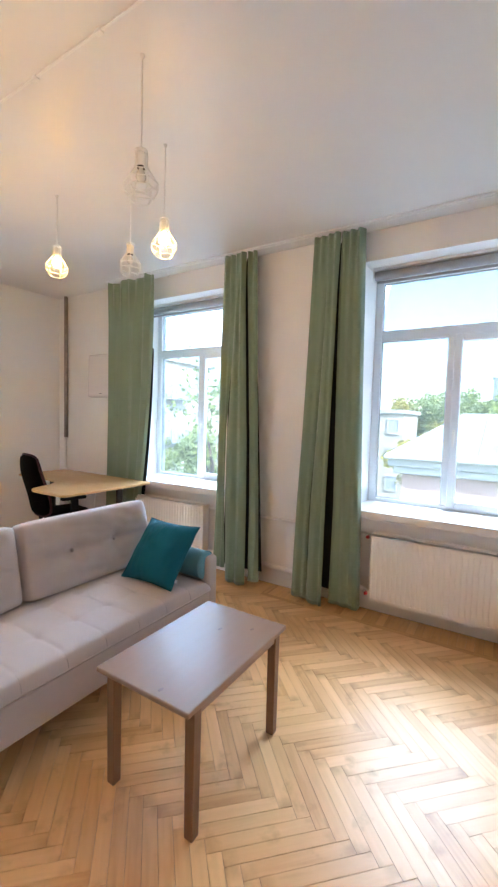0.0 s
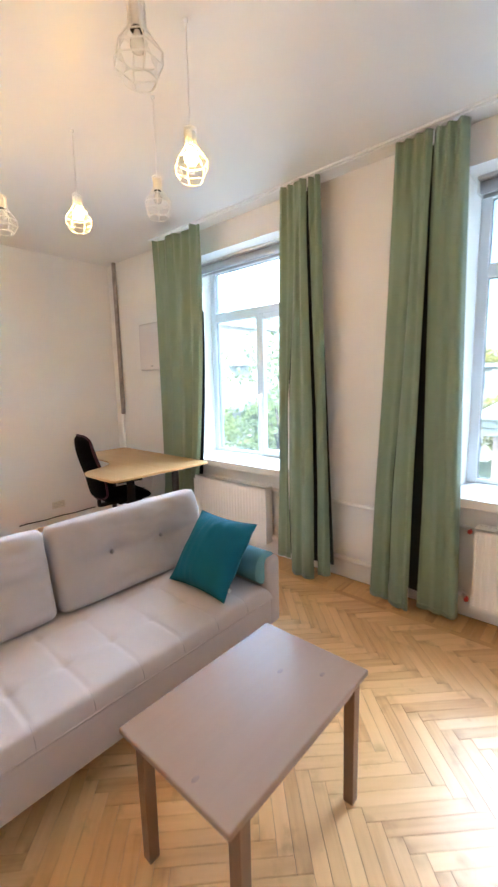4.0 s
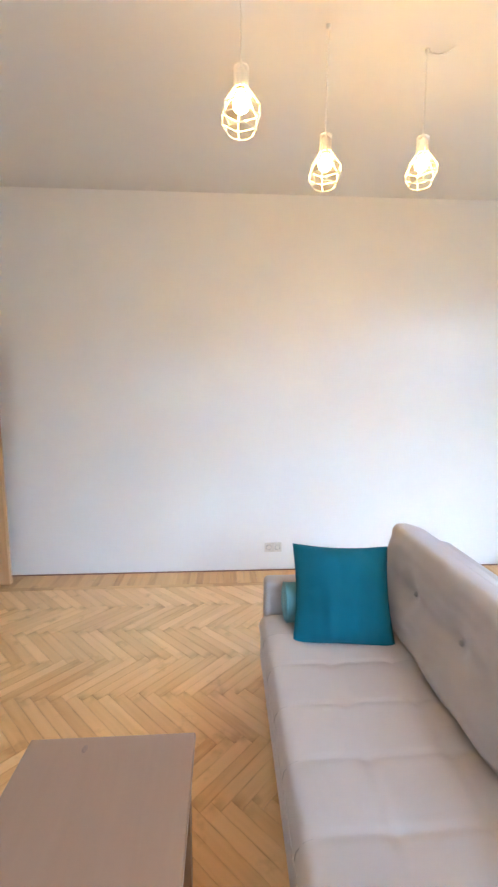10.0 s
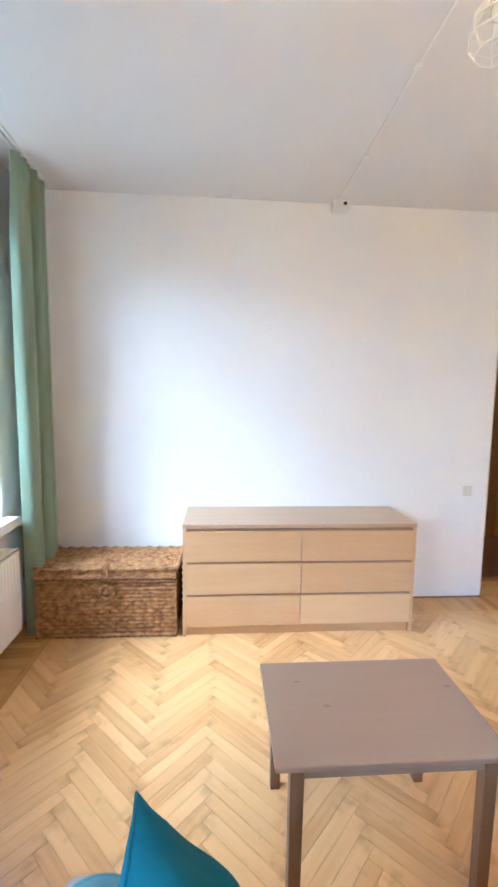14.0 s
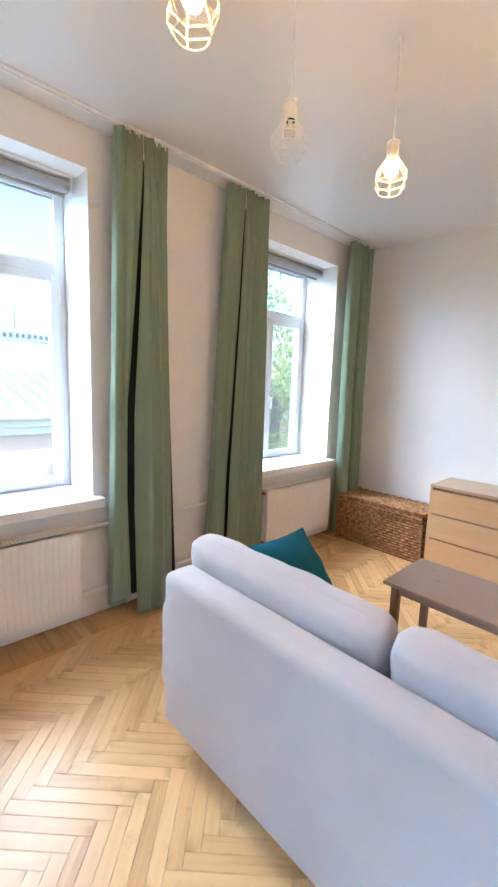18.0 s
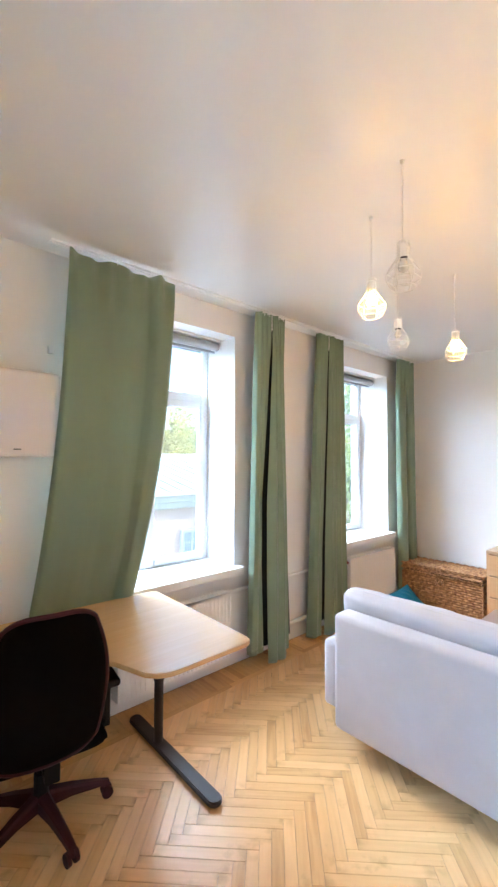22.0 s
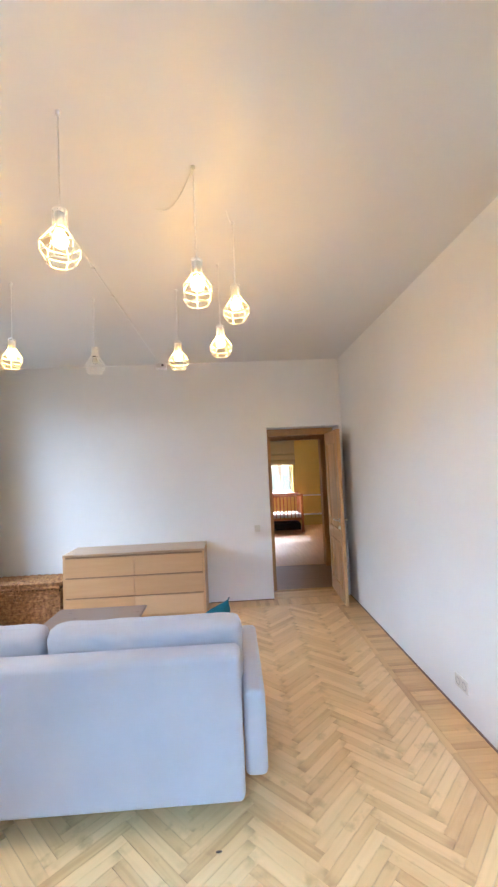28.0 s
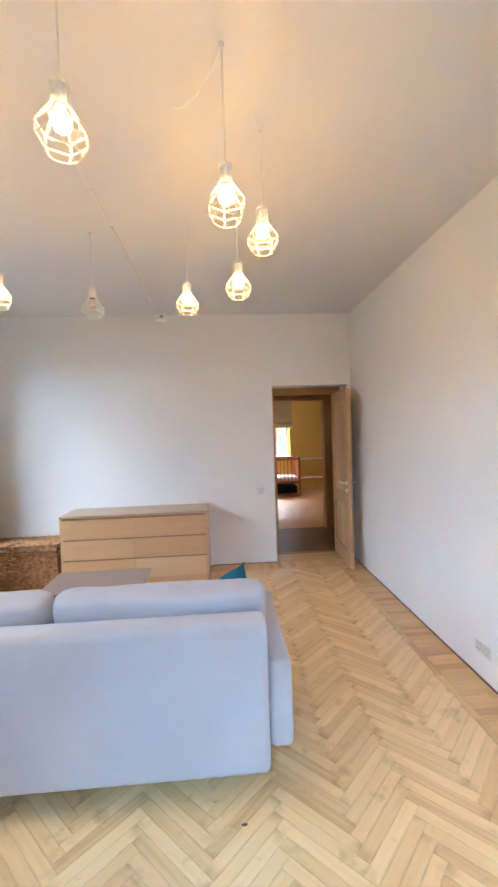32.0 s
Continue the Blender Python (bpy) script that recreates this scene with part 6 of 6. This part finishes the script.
for row in ((-10.8, 61, 11.2, 3.6, 2, 1), (-7.6, 59, 11.4, 3.6, 1, 2), (-4.6, 57, 10.6, 3.4, 0, 3), (-4.9, 33, 7.4, 2.2, 2, 4, 3600, 0.14), (-3.3, 34, 7.2, 2.0, 0, 20, 3600, 0.14), (-0.9, 50, 10.8, 3.0, 1, 5), (2.8, 52, 9.8, 3.0, 2, 21), (17, 62, 14, 5, 3, 6), (24, 50, 13.5, 4.2, 2, 7), (29, 54, 13, 4.5, 1, 8), (38, 58, 14, 5, 0, 9),
            (-54.0, 66.0, 15.8, 4.5, 1, 10), (-12.6, 15.9, 7.6, 2.2, 1, 11, 4600, 0.12), (-10.3, 14.9, 11.0, 2.6, 0, 12, 1500, 0.10), (8.6, 12.0, 14.2, 3.0, 1, 15, 5200, 0.085), (7.9, 11.0, 9.6, 2.4, 1, 18, 4200, 0.08), (12.6, 38.5, 13.4, 3.4, 2, 16, 5000, 0.14), (17.0, 37.5, 13.6, 3.8, 2, 17, 5000, 0.14), (17.5, 13.2, 13.5, 4.2, 1, 13), (22, 15.5, 14, 4.5, 0, 14), (-33.0, -6.5, 15.6, 3.2, 1, 19), (-34.0, -1.5, 14.6, 2.8, 0, 23)):
    tree(*row)

# ---- parquet ----
PW, PL, BORDER = 0.0556, 0.417, 0.27
FX0, FX1_, FY0, FY1 = W + 0.004, E - 0.004, S + 0.004, N - 0.004
fx0, fx1, fy0, fy1 = W + BORDER + 0.07, E - BORDER, S + BORDER, N - BORDER
GAP = 0.0005


def clip(poly, axis, val, keep_less):
    out = []
    for i, a in enumerate(poly):
        b_ = poly[(i + 1) % len(poly)]
        ia, ib = (a[axis] <= val) == keep_less, (b_[axis] <= val) == keep_less
        if ia:
            out.append(a)
        if ia != ib:
            t = (val - a[axis]) / (b_[axis] - a[axis])
            out.append(tuple(a[k] + t * (b_[k] - a[k]) for k in range(2)))
    return out


def block_mesh(name, material):
    """One whole block, lying along x, with a fine chamfer."""
    l_, w_, c_ = PL / 2 - GAP, PW / 2 - GAP, 0.0009
    vs = [(-l_, -w_, -0.012), (l_, -w_, -0.012), (l_, w_, -0.012), (-l_, w_, -0.012), (-l_, -w_, -c_), (l_, -w_, -c_), (l_, w_, -c_), (-l_, w_, -c_), (-l_ + c_, -w_ + c_, 0), (l_ - c_, -w_ + c_, 0), (l_ - c_, w_ - c_, 0), (-l_ + c_, w_ - c_, 0)]
    fs = [(8, 9, 10, 11)] + [(4 + k, 4 + (k + 1) % 4, 8 + (k + 1) % 4, 8 + k) for k in range(4)] + [(k, (k + 1) % 4, 4 + (k + 1) % 4, 4 + k) for k in range(4)]
    me = bpy.data.meshes.new(name)
    me.from_pydata(vs, [], fs)
    me.materials.append(material)
    uv = me.uv_layers.new(name="UVMap")
    for lp_ in me.loops:
        v = me.vertices[lp_.vertex_index].co
        uv.data[lp_.index].uv = (v.x, v.y)
    return me


blk = block_mesh("parquet_block", M_PARQ)
jv, jf, juv = [], [], []


def joined(poly, ang, centre, store):
    """Adds a clipped block to the joined field."""
    jv_, jf_, ju_ = store
    cx, cy_ = sum(p_[0] for p_ in poly) / len(poly), sum(p_[1] for p_ in poly) / len(poly)
    i0, n = len(jv_), len(poly)
    dz = random.uniform(-0.0006, 0.0003)
    ca, sa = math.cos(-ang), math.sin(-ang)
    tx, ty = random.gauss(0, 0.0017), random.gauss(0, 0.006)
    for lev, inset in ((-0.012, 0.0), (-0.0012 + dz, 0.0), (dz, 0.0009)):
        for x, y in poly:
            d = math.hypot(x - cx, y - cy_) or 1
            xx, yy = x - (x - cx) / d * inset, y - (y - cy_) / d * inset
            lx, ly = xx - centre[0], yy - centre[1]
            lx, ly = lx * ca - ly * sa, lx * sa + ly * ca
            jv_.append((xx, yy, lev + (lx * tx + ly * ty if lev > -0.01 else 0)))
            ju_.append((lx, ly))
    jf_.append(tuple(i0 + 2 * n + k for k in range(n)))
    for lv_ in (0, 1):
        for k in range(n):
            jf_.append((i0 + lv_ * n + k, i0 + lv_ * n + (k + 1) % n, i0 + (lv_ + 1) * n + (k + 1) % n, i0 + (lv_ + 1) * n + k))


def flush(name, store, material, label):
    jv_, jf_, ju_ = store
    me = bpy.data.meshes.new(name)
    me.from_pydata(jv_, [], jf_)
    uv = me.uv_layers.new(name="UVMap")
    idx = np.zeros(len(me.loops), dtype=np.int32)
    me.loops.foreach_get("vertex_index", idx)
    uv.data.foreach_set("uv", np.array(ju_, dtype=np.float32)[idx].ravel())
    me.materials.append(material)
    o = new(name, me)
    o.parent = floor
    tagged(o, label, "", "", "stuff")


field, border = ([], [], []), ([], [], [])
R45 = math.pi / 4
c45 = math.cos(R45)
ox, oy = -2.469, 1.56
count = 0
for i in range(-70, 71):
    for j in range(-16, 17):
        for horiz in (True, False):
            if horiz:
                u, v = PL / 2, PW / 2
            else:
                u, v = -PW / 2, PW - PL / 2
            u, v = u + i * PW + j * PL, v - i * PW + j * PL
            x, y = ox + (u - v) * c45, oy + (u + v) * c45
            if not (fx0 - 0.3 < x < fx1 + 0.3 and fy0 - 0.3 < y < fy1 + 0.3):
                continue
            ang = R45 if horiz else R45 + math.pi / 2
            ca, sa = math.cos(ang), math.sin(ang)
            l_, w_ = PL / 2 - GAP, PW / 2 - GAP
            poly = [(x + a * ca - b_ * sa, y + a * sa + b_ * ca) for a, b_ in ((-l_, -w_), (l_, -w_), (l_, w_), (-l_, w_))]
            inside = all(fx0 < p_[0] < fx1 and fy0 < p_[1] < fy1 for p_ in poly)
            near = (-4.2 < x < -2.45 and 0.0 < y < 3.0) or (-0.7 < x < 0.75 and 0.1 < y < 2.0)
            if inside and near and count < 300:
                o = new("parquet_block", blk)
                o.parent = floor
                o.matrix_world = pose(x, y, random.uniform(-0.0006, 0.0002), random.gauss(0, 0.35), random.gauss(0, 0.10), math.degrees(ang))
                count += 1
                continue
            if not inside:
                for ax_, val, less in ((0, fx0, False), (0, fx1, True), (1, fy0, False), (1, fy1, True)):
                    poly = clip(poly, ax_, val, less) if len(poly) > 2 else poly
                if len(poly) < 3:
                    continue
            joined(poly, ang, (x, y), field)
flush("parquet_field", field, M_PARQ_J, "light beech blocks laid in herringbone")


def strip(x0, x1, y0, y1, along):
    joined([(x0 + GAP, y0 + GAP), (x1 - GAP, y0 + GAP), (x1 - GAP, y1 - GAP), (x0 + GAP, y1 - GAP)], 0 if along == "x" else math.pi / 2, ((x0 + x1) / 2, (y0 + y1) / 2), border)


# a narrow frieze strip round the field, then short blocks set across to the walls
FR = 0.045
x = FX0
while x < FX1_ - 0.01:
    x2 = min(FX1_, x + PL)
    for a, b_ in ((fy0 - FR, fy0), (fy1, fy1 + FR)):
        strip(max(x, fx0 - FR), min(x2, fx1 + FR), a, b_, "x") if min(x2, fx1 + FR) > max(x, fx0 - FR) + 0.02 else None
    x = x2
y = fy0
while y < fy1 - 0.01:
    y2 = min(fy1, y + PL)
    strip(fx0 - FR, fx0, y, y2, "y")
    strip(fx1, fx1 + FR, y, y2, "y")
    y = y2
x = FX0
while x < FX1_ - 0.01:
    x2 = min(FX1_, x + PW)
    strip(x, x2, FY0, fy0 - FR, "y")
    strip(x, x2, fy1 + FR, FY1, "y")
    x = x2
y = fy0 - FR
while y < fy1 + FR - 0.01:
    y2 = min(fy1 + FR, y + PW)
    strip(FX0, fx0 - FR, y, y2, "x")
    strip(fx1 + FR, FX1_, y, y2, "x")
    y = y2
x = E
while x < XF - 0.04:
    x2 = min(XF - 0.03, x + PW)
    strip(x, x2, DR[0], DR[1], "y")
    x = x2
y = BD[0]
while y < BD[1] - 0.01:
    y2 = min(BD[1], y + PW)
    strip(W - 0.22, W, y, y2, "x")
    y = y2
flush("parquet_border", border, M_PARQ_B, "darker beech border blocks along the walls")
for x, y, r in ((-2.186, 0.844, 0.011), (-3.16, 1.975, 0.010), (-2.93, 1.70, 0.009)):
    o = part("knot", lathe(bmesh.new(), [(0.0, 0.0012), (r * 0.7, 0.0012), (r, 0.0004)], 10, pose(x, y, 0.0, 0, 0, 40 * x) @ Matrix.Diagonal((1.3, 0.7, 1, 1))), M_KNOT, floor)
